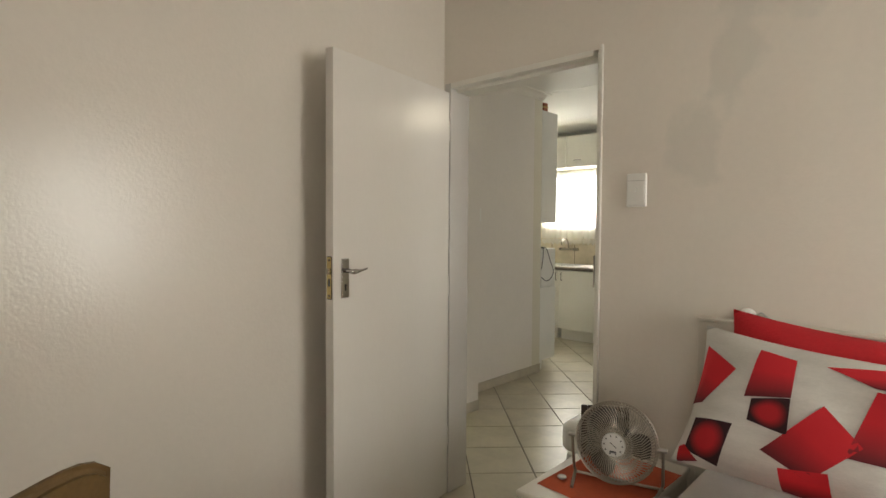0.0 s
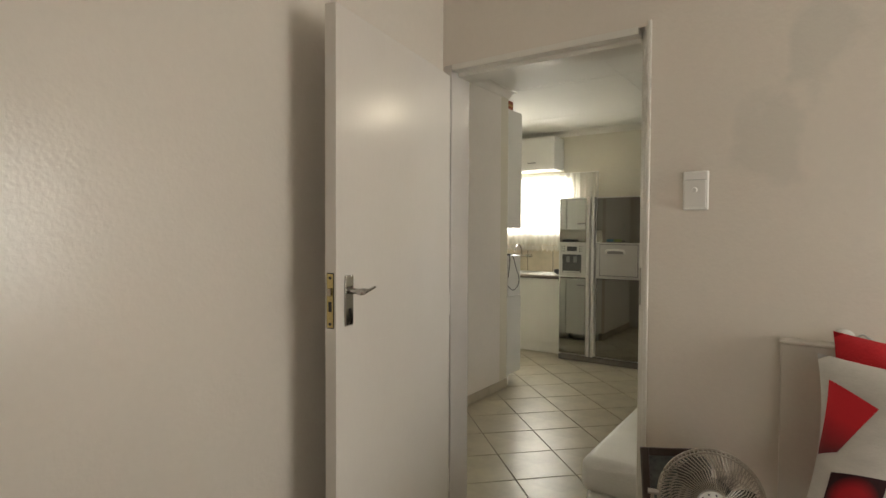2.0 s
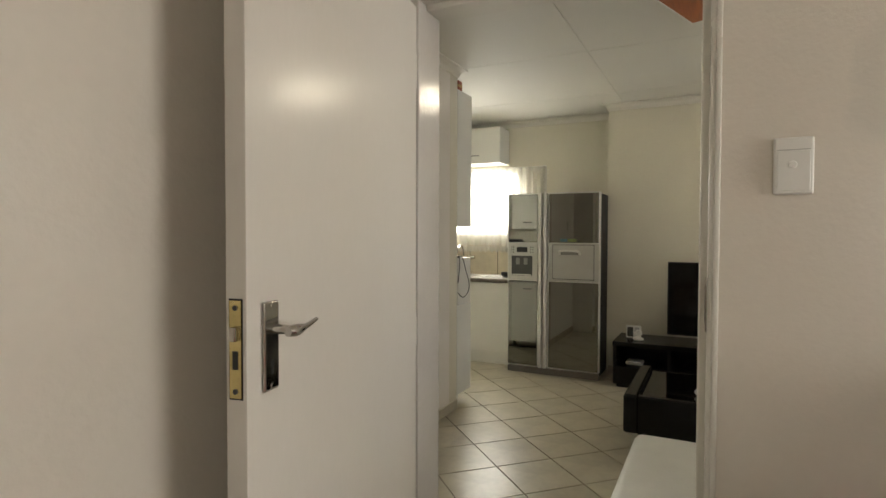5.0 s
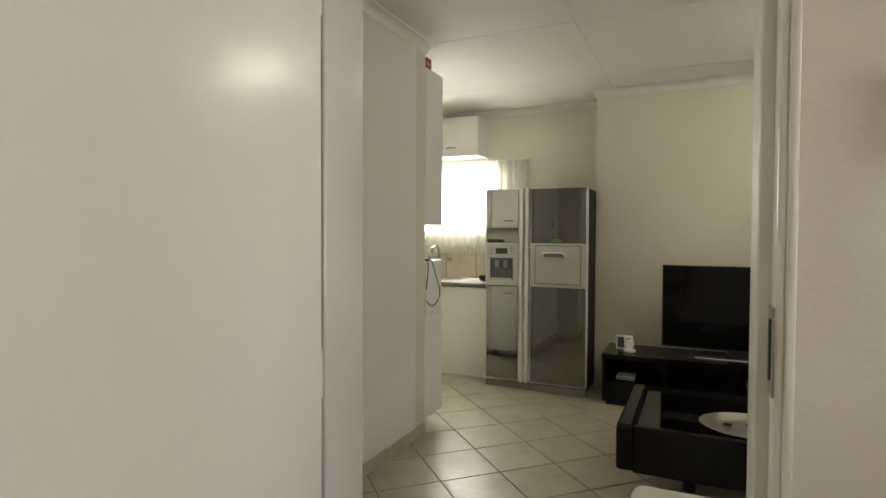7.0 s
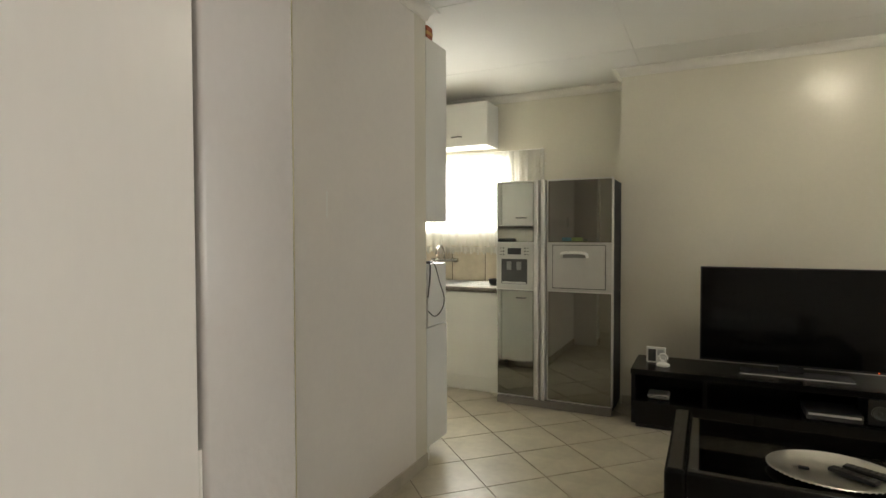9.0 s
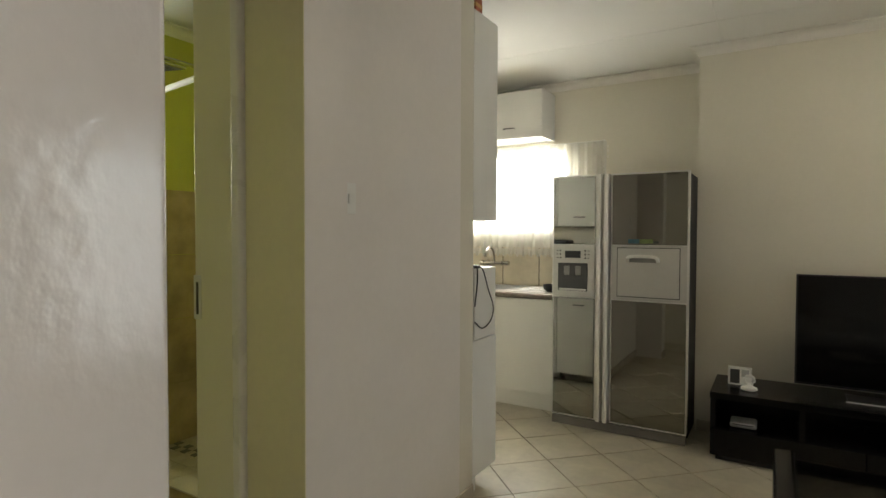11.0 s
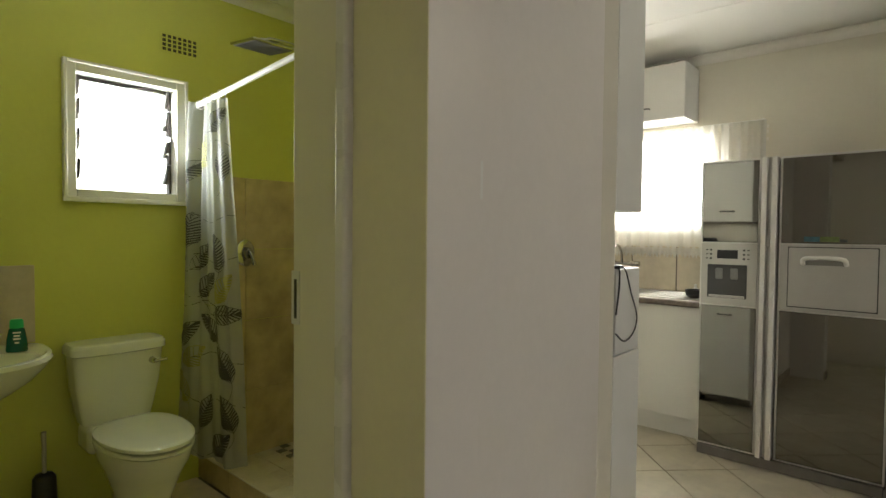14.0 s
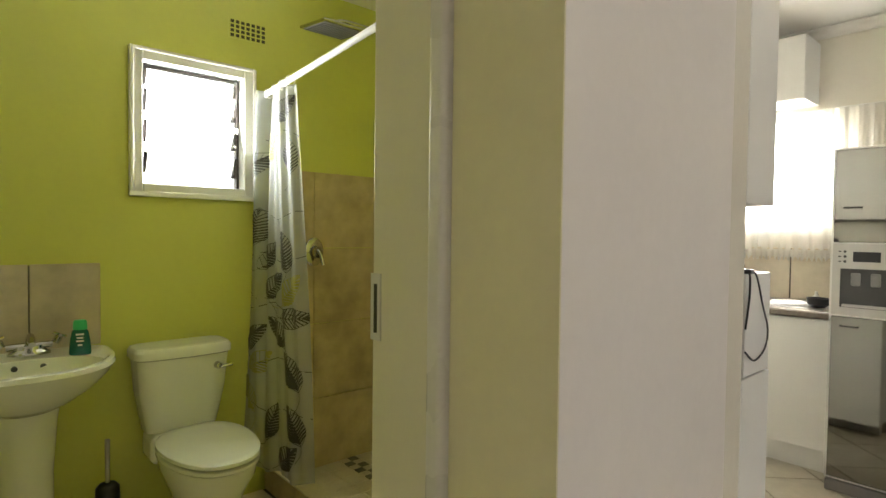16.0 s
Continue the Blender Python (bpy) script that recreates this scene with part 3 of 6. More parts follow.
def fridge():
    x0, x1, y0, y1, top = -2.745, -1.845, 5.68, 6.36, 1.765
    f = thing("refrigerator", ((x0 + x1) / 2, (y0 + y1) / 2, 0), "side by side refrigerator with smoked mirror doors and silver trim", "refrigerator")
    part("body", box(bmesh.new(), x0 + 0.01, y0 + 0.075, 0.03, x1 - 0.004, y1, top - 0.02, 0.006), mat("black_cabinet_paint", (0.010, 0.010, 0.010), 0.5, vary=0.1, spec=0.2), f)
    part("kick_plate", box(bmesh.new(), x0 + 0.008, y0 + 0.012, 0.004, x1 - 0.008, y0 + 0.07, 0.062, 0.004), mat("kick_grey", (0.20, 0.185, 0.17), 0.38, 0.4), f, "grey plastic kick plate")
    for x in (x0 + 0.05, x1 - 0.05):
        part("foot", cyl(bmesh.new(), (x, y0 + 0.1, 0.0), (x, y0 + 0.1, 0.035), 0.02), BLACKP, f)
        part("foot", cyl(bmesh.new(), (x, y1 - 0.08, 0.0), (x, y1 - 0.08, 0.035), 0.02), BLACKP, f)
    zs = (0.070, 0.915, 1.275, top - 0.008)
    for a, b, left in ((x0, -2.425, True), (-2.338, x1, False)):
        d = part("door", box(bmesh.new(), a + 0.003, y0 + 0.012, zs[0], b - 0.003, y0 + 0.072, zs[3], 0.004), SILVER, f, "silver framed refrigerator door")
        for z0, z1 in ((zs[0] + 0.012, zs[1] - 0.008), (zs[2] + 0.006, zs[3] - 0.012)):
            part("mirror_panel", box(bmesh.new(), a + 0.016, y0 + 0.004, z0, b - 0.012, y0 + 0.0119, z1, 0.0015, 1), MIRROR, d, "smoked mirror panel")
        part("middle_panel", box(bmesh.new(), a + 0.014, y0 + 0.002, zs[1], b - 0.010, y0 + 0.0119, zs[2], 0.003), SILVERP, d, "silver panel")
        if left:
            c = (a + b) / 2 - 0.005
            part("display", box(bmesh.new(), c - 0.055, y0, 1.185, c + 0.055, y0 + 0.003, 1.235, 0.001), BLACKP, d, "dark digital display")
            for s in (-1, 1):
                for k in range(3):
                    part("button", cyl(bmesh.new(), (c + s * 0.088, y0 + 0.003, 1.185 + k * 0.025), (c + s * 0.088, y0 - 0.001, 1.185 + k * 0.025), 0.0065, n=10), DARKGREY, d)
                    part("icon", box(bmesh.new(), c + s * 0.110 - 0.006, y0 + 0.001, 1.182 + k * 0.025, c + s * 0.110 + 0.006, y0 + 0.0025, 1.188 + k * 0.025), DARKGREY, d)
            bm = bmesh.new()
            box(bm, c - 0.105, y0 - 0.0005, 0.955, c + 0.105, y0 + 0.003, 1.15, 0.004)
            part("dispenser_recess", bm, DARKGREY, d, "dark water dispenser recess")
            box(bm := bmesh.new(), c - 0.095, y0 - 0.010, 0.958, c + 0.095, y0 + 0.002, 0.972, 0.003)
            part("drip_tray", bm, SILVERP, d)
            for s in (-0.04, 0.04):
                part("spout", box(bmesh.new(), c + s - 0.02, y0 - 0.012, 1.065, c + s + 0.02, y0, 1.13, 0.006), mat("spout_grey", (0.2, 0.2, 0.19), 0.4), d)
        else:
            part("flap_shadow_gap", box(bmesh.new(), a + 0.050, y0 + 0.0012, 0.934, b - 0.050, y0 + 0.0025, 1.263), DARKGREY, d)
            part("minibar_door", box(bmesh.new(), a + 0.055, y0 - 0.006, 0.94, b - 0.055, y0 + 0.003, 1.258, 0.004), SILVERP, d, "silver fold-down drinks flap")
            c = (a + b) / 2 - 0.03
            pts = [(c - 0.095, y0 - 0.008, 1.172), (c - 0.090, y0 - 0.030, 1.196), (c - 0.06, y0 - 0.040, 1.205), (c, y0 - 0.043, 1.207), (c + 0.06, y0 - 0.040, 1.205), (c + 0.090, y0 - 0.030, 1.196), (c + 0.095, y0 - 0.008, 1.172)]
            part("handle", tube(bmesh.new(), curve_pts(pts, 5), 0.0115, 10), SWITCHW, d, "pale bowed flap handle")
            # flat plate whose grey stands for the shade beneath the handle
            part("handle_cup_shade", box(bmesh.new(), c - 0.086, y0 - 0.0075, 1.166, c + 0.086, y0 - 0.0055, 1.197, 0.001, 1), mat("cup_shade_grey", (0.24, 0.235, 0.22), 0.4, vary=0.04), d, "grey plate standing for the shade under the handle")
            for xa, xb, tint in ((-0.125, -0.055, (0.05, 0.13, 0.16)), (-0.052, 0.03, (0.15, 0.19, 0.06)), (0.033, 0.065, (0.05, 0.06, 0.05))):
                part("sticker", box(bmesh.new(), c + 0.03 + xa, y0 + 0.0028, 1.290, c + 0.03 + xb, y0 + 0.0038, 1.318 if xa < 0 else 1.305), mat("sticker_print", tint, 0.3, vary=0.2, scale=40), d, "dim blue and green sticker")
    for xa, xb in ((-2.420, -2.392), (-2.371, -2.343)):
        g = part("grip", box(bmesh.new(), xa, y0 - 0.022, zs[0], xb, y0 + 0.06, zs[3], 0.006, 3), SILVER, f, "full height silver grip")
    part("gap", box(bmesh.new(), -2.391, y0 + 0.012, zs[0], -2.372, y0 + 0.07, zs[3]), SILVERP, f)
    for z in (0.9, 1.29):
        part("hinge_cover", box(bmesh.new(), -2.390, y0 - 0.012, z - 0.03, -2.373, y0 + 0.019, z + 0.03, 0.003), STAINLESS, f)
    return f


fridge()


def wall_cabinet(name, x0, x1, y0, y1, z0, z1, front, label, hz, hx, side_t=0.018):
    """A white unit; front is +1 when its door faces +y, else -1."""
    c = thing(name, ((x0 + x1) / 2, (y0 + y1) / 2, z0), label, "kitchen cabinet", "white kitchen cabinets")
    yb, yf = (y0, y1) if front > 0 else (y1, y0)
    part("carcass", box(bmesh.new(), x0 + 0.0005, min(yb, yf - front * 0.019), z0, x1 - 0.0005, max(yb, yf - front * 0.019), z1, 0.002, 1), MELAMINE, c)
    d = part("door", box(bmesh.new(), x0 + 0.002, min(yf, yf - front * 0.018), z0 + 0.002, x1 - 0.002, max(yf, yf - front * 0.018), z1 - 0.002, 0.003), MELAMINE, c)
    if front < 0 and z0 < 1:
        bar_handle(d, (hx, yf, hz - 0.05), (hx, yf, hz + 0.04), (0, front * 0.026, 0))
    else:
        bar_handle(d, (hx - 0.045, yf, hz), (hx + 0.045, yf, hz), (0, front * 0.026, 0))
    return c


wall_cabinet("wall_cabinet", -3.46, -3.01, 6.17, 6.469, 2.14, 2.53, -1, "white melamine cupboard high above the kitchen window", 2.225, -3.30)
wall_cabinet("wall_cabinet", -3.91, -3.462, 6.17, 6.469, 2.14, 2.53, -1, "white melamine cupboard high above the kitchen window", 2.225, -3.70)
wall_cabinet("wall_cabinet", -3.06, BX + 0.003, 4.391, 4.665, 1.42, 2.475, 1, "tall white melamine wall cabinet beside the kitchen doorway", 1.50, -2.86)
wall_cabinet("wall_cabinet", -3.46, -3.062, 4.391, 4.665, 1.42, 2.475, 1, "tall white melamine wall cabinet beside the kitchen doorway", 1.50, -3.25)


def base_cabinet(x0, x1, y0, y1, front, hx, z0=0.10, z1=0.80):
    c = wall_cabinet("base_cabinet", x0, x1, y0, y1, z0, z1, front, "white melamine base cabinet standing on a recessed plinth", z1 - 0.075, hx)
    yb, yf = (y0, y1 - 0.19) if front > 0 else (y0 + 0.045, y1)
    part("plinth", box(bmesh.new(), x0 + 0.02, yb, 0.0012, x1 - 0.03, yf, z0), MELAMINE, c)
    return c


base_cabinet(-3.06, BX + 0.003, 4.391, 4.665, 1, -2.86)
base_cabinet(-3.46, -3.062, 4.391, 4.665, 1, -3.25)
base_cabinet(-3.37, -2.765, 5.875, 6.469, -1, -3.325, 0.13, 0.855)
base_cabinet(-3.79, -3.372, 5.875, 6.469, -1, -3.40, 0.13, 0.855)
base_cabinet(-4.20, -3.792, 5.875, 6.469, -1, -3.85, 0.13, 0.855)

wt = thing("worktop", (-3.4, 6.15, 0.86), "pale kitchen worktop with a dark rounded edge", "worktop")
part("slab", box(bmesh.new(), -4.25, 5.88, 0.857, -2.757, 6.468, 0.895, 0.002), mat("worktop_top", (0.50, 0.44, 0.35), 0.3, vary=0.12, scale=25), wt)
part("edging", box(bmesh.new(), -4.25, 5.850, 0.857, -2.757, 5.8795, 0.897, 0.012, 4), COUNTER, wt, "dark laminate edging")

sink = thing("sink", (-3.2, 6.15, 0.895), "stainless steel inset sink with draining board", "sink")
part("rim", box(bmesh.new(), -3.75, 5.93, 0.8955, -2.83, 6.38, 0.902, 0.003), STAINLESS, sink)
bm = bmesh.new()
for i in range(7):
    box(bm, -3.18, 5.99 + i * 0.05, 0.902, -2.88, 6.005 + i * 0.05, 0.906, 0.002, 1)
part("drainer_ribs", bm, STAINLESS, sink)
# no hollow here: a flat plate, grey for the shade inside the bowl
part("bowl", box(bmesh.new(), -3.70, 5.98, 0.9022, -3.25, 6.33, 0.9035), mat("sink_shadow", (0.25, 0.25, 0.24), 0.35, 0.8), sink)

tap = thing("kitchen_tap", (-3.55, 6.45, 1.09), "chrome wall mounted kitchen mixer tap", "tap")
bm = bmesh.new()
tube(bm, [(-3.66, 6.425, 1.09), (-3.44, 6.425, 1.09)], 0.013, 12)
for x in (-3.63, -3.47):
    cyl(bm, (x, 6.458, 1.09), (x, 6.42, 1.09), 0.022, n=14)
part("body", bm, CHROME, tap)
for x in (-3.675, -3.425):
    part("tap_head", cyl(bmesh.new(), (x - 0.015, 6.425, 1.09), (x + 0.015, 6.425, 1.09), 0.02, n=12), CHROME, tap)
part("spout", tube(bmesh.new(), curve_pts([(-3.55, 6.42, 1.09), (-3.55, 6.40, 1.19), (-3.55, 6.33, 1.235), (-3.55, 6.25, 1.20), (-3.55, 6.235, 1.15)], 6), 0.010, 10), CHROME, tap)
bottle = thing("dish_soap_bottle", (-2.95, 6.30, 0.906), "small clear plastic bottle with a white cap", "bottle")
part("bottle_body", lathe(bmesh.new(), [(0.016, 0), (0.02, 0.005), (0.02, 0.03), (0.012, 0.042)], Matrix.Translation((-2.95, 6.30, 0.9065)), 16), SWITCHW, bottle)
part("cap", cyl(bmesh.new(), (-2.95, 6.30, 0.949), (-2.95, 6.30, 0.972), 0.009, n=12), SILVER, bottle)
bowl = thing("small_bowl", (-2.86, 5.99, 0.906), "small black bowl beside the draining board", "bowl")
part("bowl", lathe(bmesh.new(), [(0.03, 0), (0.055, 0.02), (0.06, 0.055), (0.052, 0.055), (0.045, 0.02)], Matrix.Translation((-2.86, 5.99, 0.9065)), 20), BLACKP, bowl)

# appliance on the narrow base cabinet, its flex hanging down the side
mw = thing("microwave_oven", (-2.9, 4.53, 0.80), "white microwave oven on the narrow base cabinet", "microwave")
part("casing", box(bmesh.new(), -3.16, 4.405, 0.806, BX + 0.003, 4.65, 1.172, 0.006), SWITCHW, mw)
part("door", box(bmesh.new(), -3.15, 4.651, 0.815, -2.82, 4.666, 1.165, 0.003), SWITCHW, mw)
part("knob", cyl(bmesh.new(), (-2.745, 4.651, 1.10), (-2.745, 4.672, 1.10), 0.022, n=16), SWITCHW, mw)
part("flex", tube(bmesh.new(), curve_pts([(-2.684, 4.40, 0.98), (-2.680, 4.418, 1.09), (-2.682, 4.425, 1.155), (-2.685, 4.43, 1.180), (-2.680, 4.48, 1.165), (-2.678, 4.54, 1.06), (-2.677, 4.60, 0.96), (-2.677, 4.57, 0.89), (-2.680, 4.48, 0.86), (-2.684, 4.402, 0.90)], 6), 0.0035, 6), RUBBER, mw, "hanging black power cable")
part("plug", box(bmesh.new(), -2.71, 4.41, 1.173, -2.675, 4.445, 1.19, 0.004), BLACKP, mw)
sock = thing("socket_outlet", (-2.75, 4.392, 1.25), "white wall socket above the microwave oven", "socket")
part("plate", box(bmesh.new(), -2.80, 4.3905, 1.205, -2.693, 4.402, 1.275, 0.003), SWITCHW, sock)
cart = thing("small_carton", (-2.72, 4.50, 2.476), "small red and brown carton on the wall cabinet", "carton")
part("box", box(bmesh.new(), -2.76, 4.43, 2.4755, -2.70, 4.50, 2.555, 0.003), mat("carton_red", (0.32, 0.09, 0.04), 0.6, vary=0.2, scale=30), cart)
part("band", box(bmesh.new(), -2.7605, 4.4295, 2.505, -2.6995, 4.5005, 2.525), mat("carton_band", (0.5, 0.3, 0.1), 0.6), cart)
toaster = thing("toaster", (-2.95, 4.52, 1.172), "small black appliance on the microwave oven", "toaster")
part("body", box(bmesh.new(), -3.14, 4.44, 1.173, -2.98, 4.63, 1.30, 0.02, 3), BLACKP, toaster)
part("lever", box(bmesh.new(), -3.07, 4.63, 1.24, -3.05, 4.648, 1.255, 0.003), STAINLESS, toaster)

# sheer curtain in the kitchen window
def hanging(x0, x1, y, z0, z1, folds, amp, nx=140, nz=18, frill=0.0, seed=3):
    bm = bmesh.new()
    rows = []
    for k in range(nz + 1):
        v = k / nz
        row = []
        for i in range(nx + 1):
            u = i / nx
            ph = 2 * math.pi * folds * u + 0.8 * math.sin(5 * u + seed)
            d = amp * (0.35 + 0.65 * (1 - v)) * (math.sin(ph) + 0.35 * math.sin(2.3 * ph + 1.0 + 0.6 * v))
            z = z0 + (z1 - z0) * v
            if k == 0:
                z += frill * math.sin(ph * 1.7)
            row.append(bm.verts.new((x0 + (x1 - x0) * u + 0.3 * d * math.cos(ph), y + d, z)))
        rows.append(row)
    for a, b in zip(rows, rows[1:]):
        for i in range(nx):
            bm.faces.new((a[i], a[i + 1], b[i + 1], b[i]))
    return bm


kc = thing("sheer_curtain", (-3.27, 6.42, 1.2), "white sheer half curtain gathered on a thin rod", "curtain")
part("cloth", hanging(-3.97, -2.56, 6.425, 1.225, 2.105, 17, 0.017, 300, 22, 0.012), SHEER, kc)
part("frill", hanging(-3.97, -2.56, 6.425, 1.162, 1.224, 31, 0.012, 360, 5, 0.014, 9), SHEER, kc)
part("rod", cyl(bmesh.new(), (-4.02, 6.445, 2.108), (-2.57, 6.445, 2.108), 0.007, n=10), SWITCHW, kc, "thin white curtain rod")
for x in (-4.0, -2.585):
    part("bracket", box(bmesh.new(), x - 0.006, 6.44, 2.095, x + 0.006, 6.4695, 2.12, 0.002), SWITCHW, kc)
wm = thing("wall_hook_strip", (-2.555, 6.469, 2.0), "small flaked filler marks beside the curtain", "wall mark", kind="structure")
for z in (1.97, 2.02, 2.055):
    part("mark", box(bmesh.new(), -2.565, 6.4675, z, -2.553, 6.4695, z + 0.022, 0.0006, 1), CORN, wm)

sill = structure("window_sill", CORN, [(-3.95, 6.452, 1.376, -2.90, 6.4695, 1.398)], "painted sill under the kitchen window", "sill")
sb = thing("splashback", (-3.4, 6.465, 0.897), "beige ceramic splashback tiles behind the sink", "splashback", kind="structure")
part("joint", box(bmesh.new(), -4.52, 6.4635, 0.8985, -2.80, 6.4695, 1.229), GROUT, sb)
for i in range(5):
    x = -2.799 - 0.345 * i
    part("tile", box(bmesh.new(), x - 0.337, 6.460, 0.898, x, 6.4695, 1.230, 0.0015, 1), SPLASH, sb, smooth=False)

# ---- lounge ----
hatch = thing("ceiling_hatch", (-0.85, 3.76, 2.62), "orange brown wooden ceiling hatch with a white edge bead", "hatch", kind="structure")
HM = pose(-1.135, 3.84, 2.62, 0, 0, -19.5)
part("panel", box(bmesh.new(), 0.0, -0.26, -0.012, 0.60, 0.30, -0.0005, 0.002, 1, HM), mat("hatch_wood", (0.42, 0.13, 0.045), 0.5, vary=0.18, scale=6, stretch=(6, 0.5, 1)), hatch)
part("edge_bead", box(bmesh.new(), -0.012, -0.26, -0.016, -0.0005, 0.30, -0.0005, 0.002, 1, HM), SWITCHW, hatch)
tvu = thing("tv_stand", (-0.6, 5.8, 0), "long dark wenge television stand with open shelf", "tv stand")
TX0, TX1, TY0, TY1 = -1.703, 0.55, 5.562, 6.04
part("plinth", box(bmesh.new(), TX0 + 0.03, TY0 + 0.03, 0.0012, TX1 - 0.03, TY1, 0.03), BLACKP, tvu)
part("base_box", box(bmesh.new(), TX0, TY0 + 0.02, 0.03, TX1, TY1, 0.195, 0.003), WENGE, tvu)
w = (TX1 - TX0) / 3
for i in range(3):
    part("drawer_front", box(bmesh.new(), TX0 + w * i + 0.003, TY0, 0.033, TX0 + w * (i + 1) - 0.003, TY0 + 0.0195, 0.192, 0.003), WENGE, tvu)
part("top", box(bmesh.new(), TX0 - 0.002, TY0 - 0.005, 0.372, TX1 + 0.002, TY1, 0.412, 0.004), WENGE, tvu)
part("back", box(bmesh.new(), TX0 + 0.02, TY1 - 0.012, 0.195, TX1 - 0.02, TY1 - 0.001, 0.372), WENGE, tvu)
for x in (TX0, TX0 + 0.45, TX1 - 0.55, TX1 - 0.03):
    part("divider", box(bmesh.new(), x + 0.001, TY0 + 0.012, 0.195, x + 0.029, TY1 - 0.013, 0.372), WENGE, tvu)

tv = thing("television", (-0.735, 5.80, 0.412), "large flat black television switched off on a stand", "television")
part("bezel", box(bmesh.new(), -1.274, 5.79, 0.470, -0.196, 5.82, 1.118, 0.004), BLACKP, tv)
part("screen", box(bmesh.new(), -1.264, 5.7885, 0.484, -0.206, 5.7899, 1.110), SCREEN, tv, "dark glossy screen")
part("rear_housing", box(bmesh.new(), -1.05, 5.8202, 0.50, -0.42, 5.86, 0.92, 0.012), BLACKP, tv)
part("stand", box(bmesh.new(), -1.02, 5.72, 0.4125, -0.40, 5.88, 0.424, 0.004), BLACKP, tv)
part("neck", box(bmesh.new(), -0.80, 5.80, 0.424, -0.66, 5.83, 0.52, 0.004), BLACKP, tv)
part("chrome_line", box(bmesh.new(), -1.03, 5.715, 0.4128, -0.40, 5.7195, 0.419), SILVER, tv, "thin silver strip on the stand")
part("standby_lamp", cyl(bmesh.new(), (-0.27, 5.790, 0.478), (-0.27, 5.7865, 0.478), 0.004, n=8), glow("standby_red", (1, 0.12, 0.02), 1.5), tv, "small red standby lamp")

g1 = thing("desk_clock", (-1.56, 5.80, 0.412), "white digital clock standing on the television stand", "clock")
part("case", box(bmesh.new(), -1.625, 5.80, 0.4125, -1.495, 5.83, 0.525, 0.006), SWITCHW, g1)
part("face", box(bmesh.new(), -1.612, 5.7975, 0.425, -1.560, 5.7998, 0.512), DARKGREY, g1)
part("face", box(bmesh.new(), -1.550, 5.7975, 0.470, -1.508, 5.7998, 0.512), mat("pale_grey", (0.45, 0.45, 0.43), 0.5), g1)
g2 = thing("small_ornament", (-1.51, 5.70, 0.412), "small white knotted ornament on the television stand", "ornament")
bm = lathe(bmesh.new(), [(0.03, 0), (0.042, 0.008), (0.04, 0.02), (0.02, 0.03), (0.012, 0.045)], Matrix.Translation((-1.505, 5.70, 0.4125)), 18, 1.1, 0.7)
part("base", bm, SWITCHW, g2)
ring = [(-1.505 + 0.026 * math.cos(a), 5.70, 0.475 + 0.026 * math.sin(a)) for a in [i * math.pi / 8 for i in range(17)]]
part("loop", tube(bmesh.new(), ring, 0.009, 8), SWITCHW, g2)
g3 = thing("wireless_router", (-1.52, 5.70, 0.195), "small grey plastic device inside the open shelf", "router")
part("case", box(bmesh.new(), -1.60, 5.62, 0.2, -1.46, 5.76, 0.232, 0.012, 3), SILVERP, g3)
part("stripe", box(bmesh.new(), -1.585, 5.618, 0.218, -1.475, 5.6205, 0.224), BLACKP, g3)
g4 = thing("dvd_player", (-0.52, 5.72, 0.195), "flat grey media player inside the open shelf", "media player")
part("case", box(bmesh.new(), -0.67, 5.60, 0.198, -0.38, 5.85, 0.25, 0.004), DARKGREY, g4)
part("tray_door", box(bmesh.new(), -0.66, 5.5975, 0.226, -0.39, 5.6, 0.240), SILVER, g4, "silver tray strip")
g5 = thing("loudspeaker", (-0.2, 5.70, 0.195), "black stereo with round drivers inside the open shelf", "loudspeaker")
part("case", box(bmesh.new(), -0.36, 5.61, 0.198, 0.0, 5.86, 0.355, 0.006), BLACKP, g5)
for x in (-0.30, -0.19, -0.06):
    cone = part("driver", lathe(bmesh.new(), [(0.044, 0), (0.044, 0.006), (0.036, 0.009), (0.03, 0.003), (0.012, 0.001), (0.008, 0.006)], Matrix.Translation((x, 5.61, 0.275)) @ Matrix.Rotation(radians(90), 4, "X"), 24), DARKGREY, g5)
g6 = thing("cross_ornament", (-0.09, 5.86, 0.412), "white standing cross on a stepped base", "ornament")
bm = box(bmesh.new(), -0.15, 5.82, 0.4125, -0.03, 5.90, 0.432, 0.004)
box(bm, -0.13, 5.835, 0.432, -0.05, 5.885, 0.452, 0.004)
part("base", bm, SWITCHW, g6)
bm = box(bmesh.new(), -0.098, 5.852, 0.452, -0.082, 5.868, 0.66, 0.003)
box(bm, -0.14, 5.852, 0.565, -0.04, 5.868, 0.581, 0.003)
part("cross", bm, SWITCHW, g6)

ct = thing("coffee_table", (-0.76, 4.36, 0), "low black coffee table with a raised rim and glass centre", "coffee table")
CX0, CX1, CY0, CY1, CZ = -1.378, -0.14, 3.94, 4.78, 0.405
part("side_panel", box(bmesh.new(), CX0, CY0, 0.17, CX0 + 0.085, CY1, CZ, 0.02, 4), WENGE, ct)
part("side_panel", box(bmesh.new(), CX1 - 0.085, CY0, 0.17, CX1, CY1, CZ, 0.02, 4), WENGE, ct)
part("front_panel", box(bmesh.new(), CX0 + 0.08, CY0 + 0.004, 0.165, CX1 - 0.08, CY0 + 0.055, CZ - 0.004, 0.012, 3), WENGE, ct)
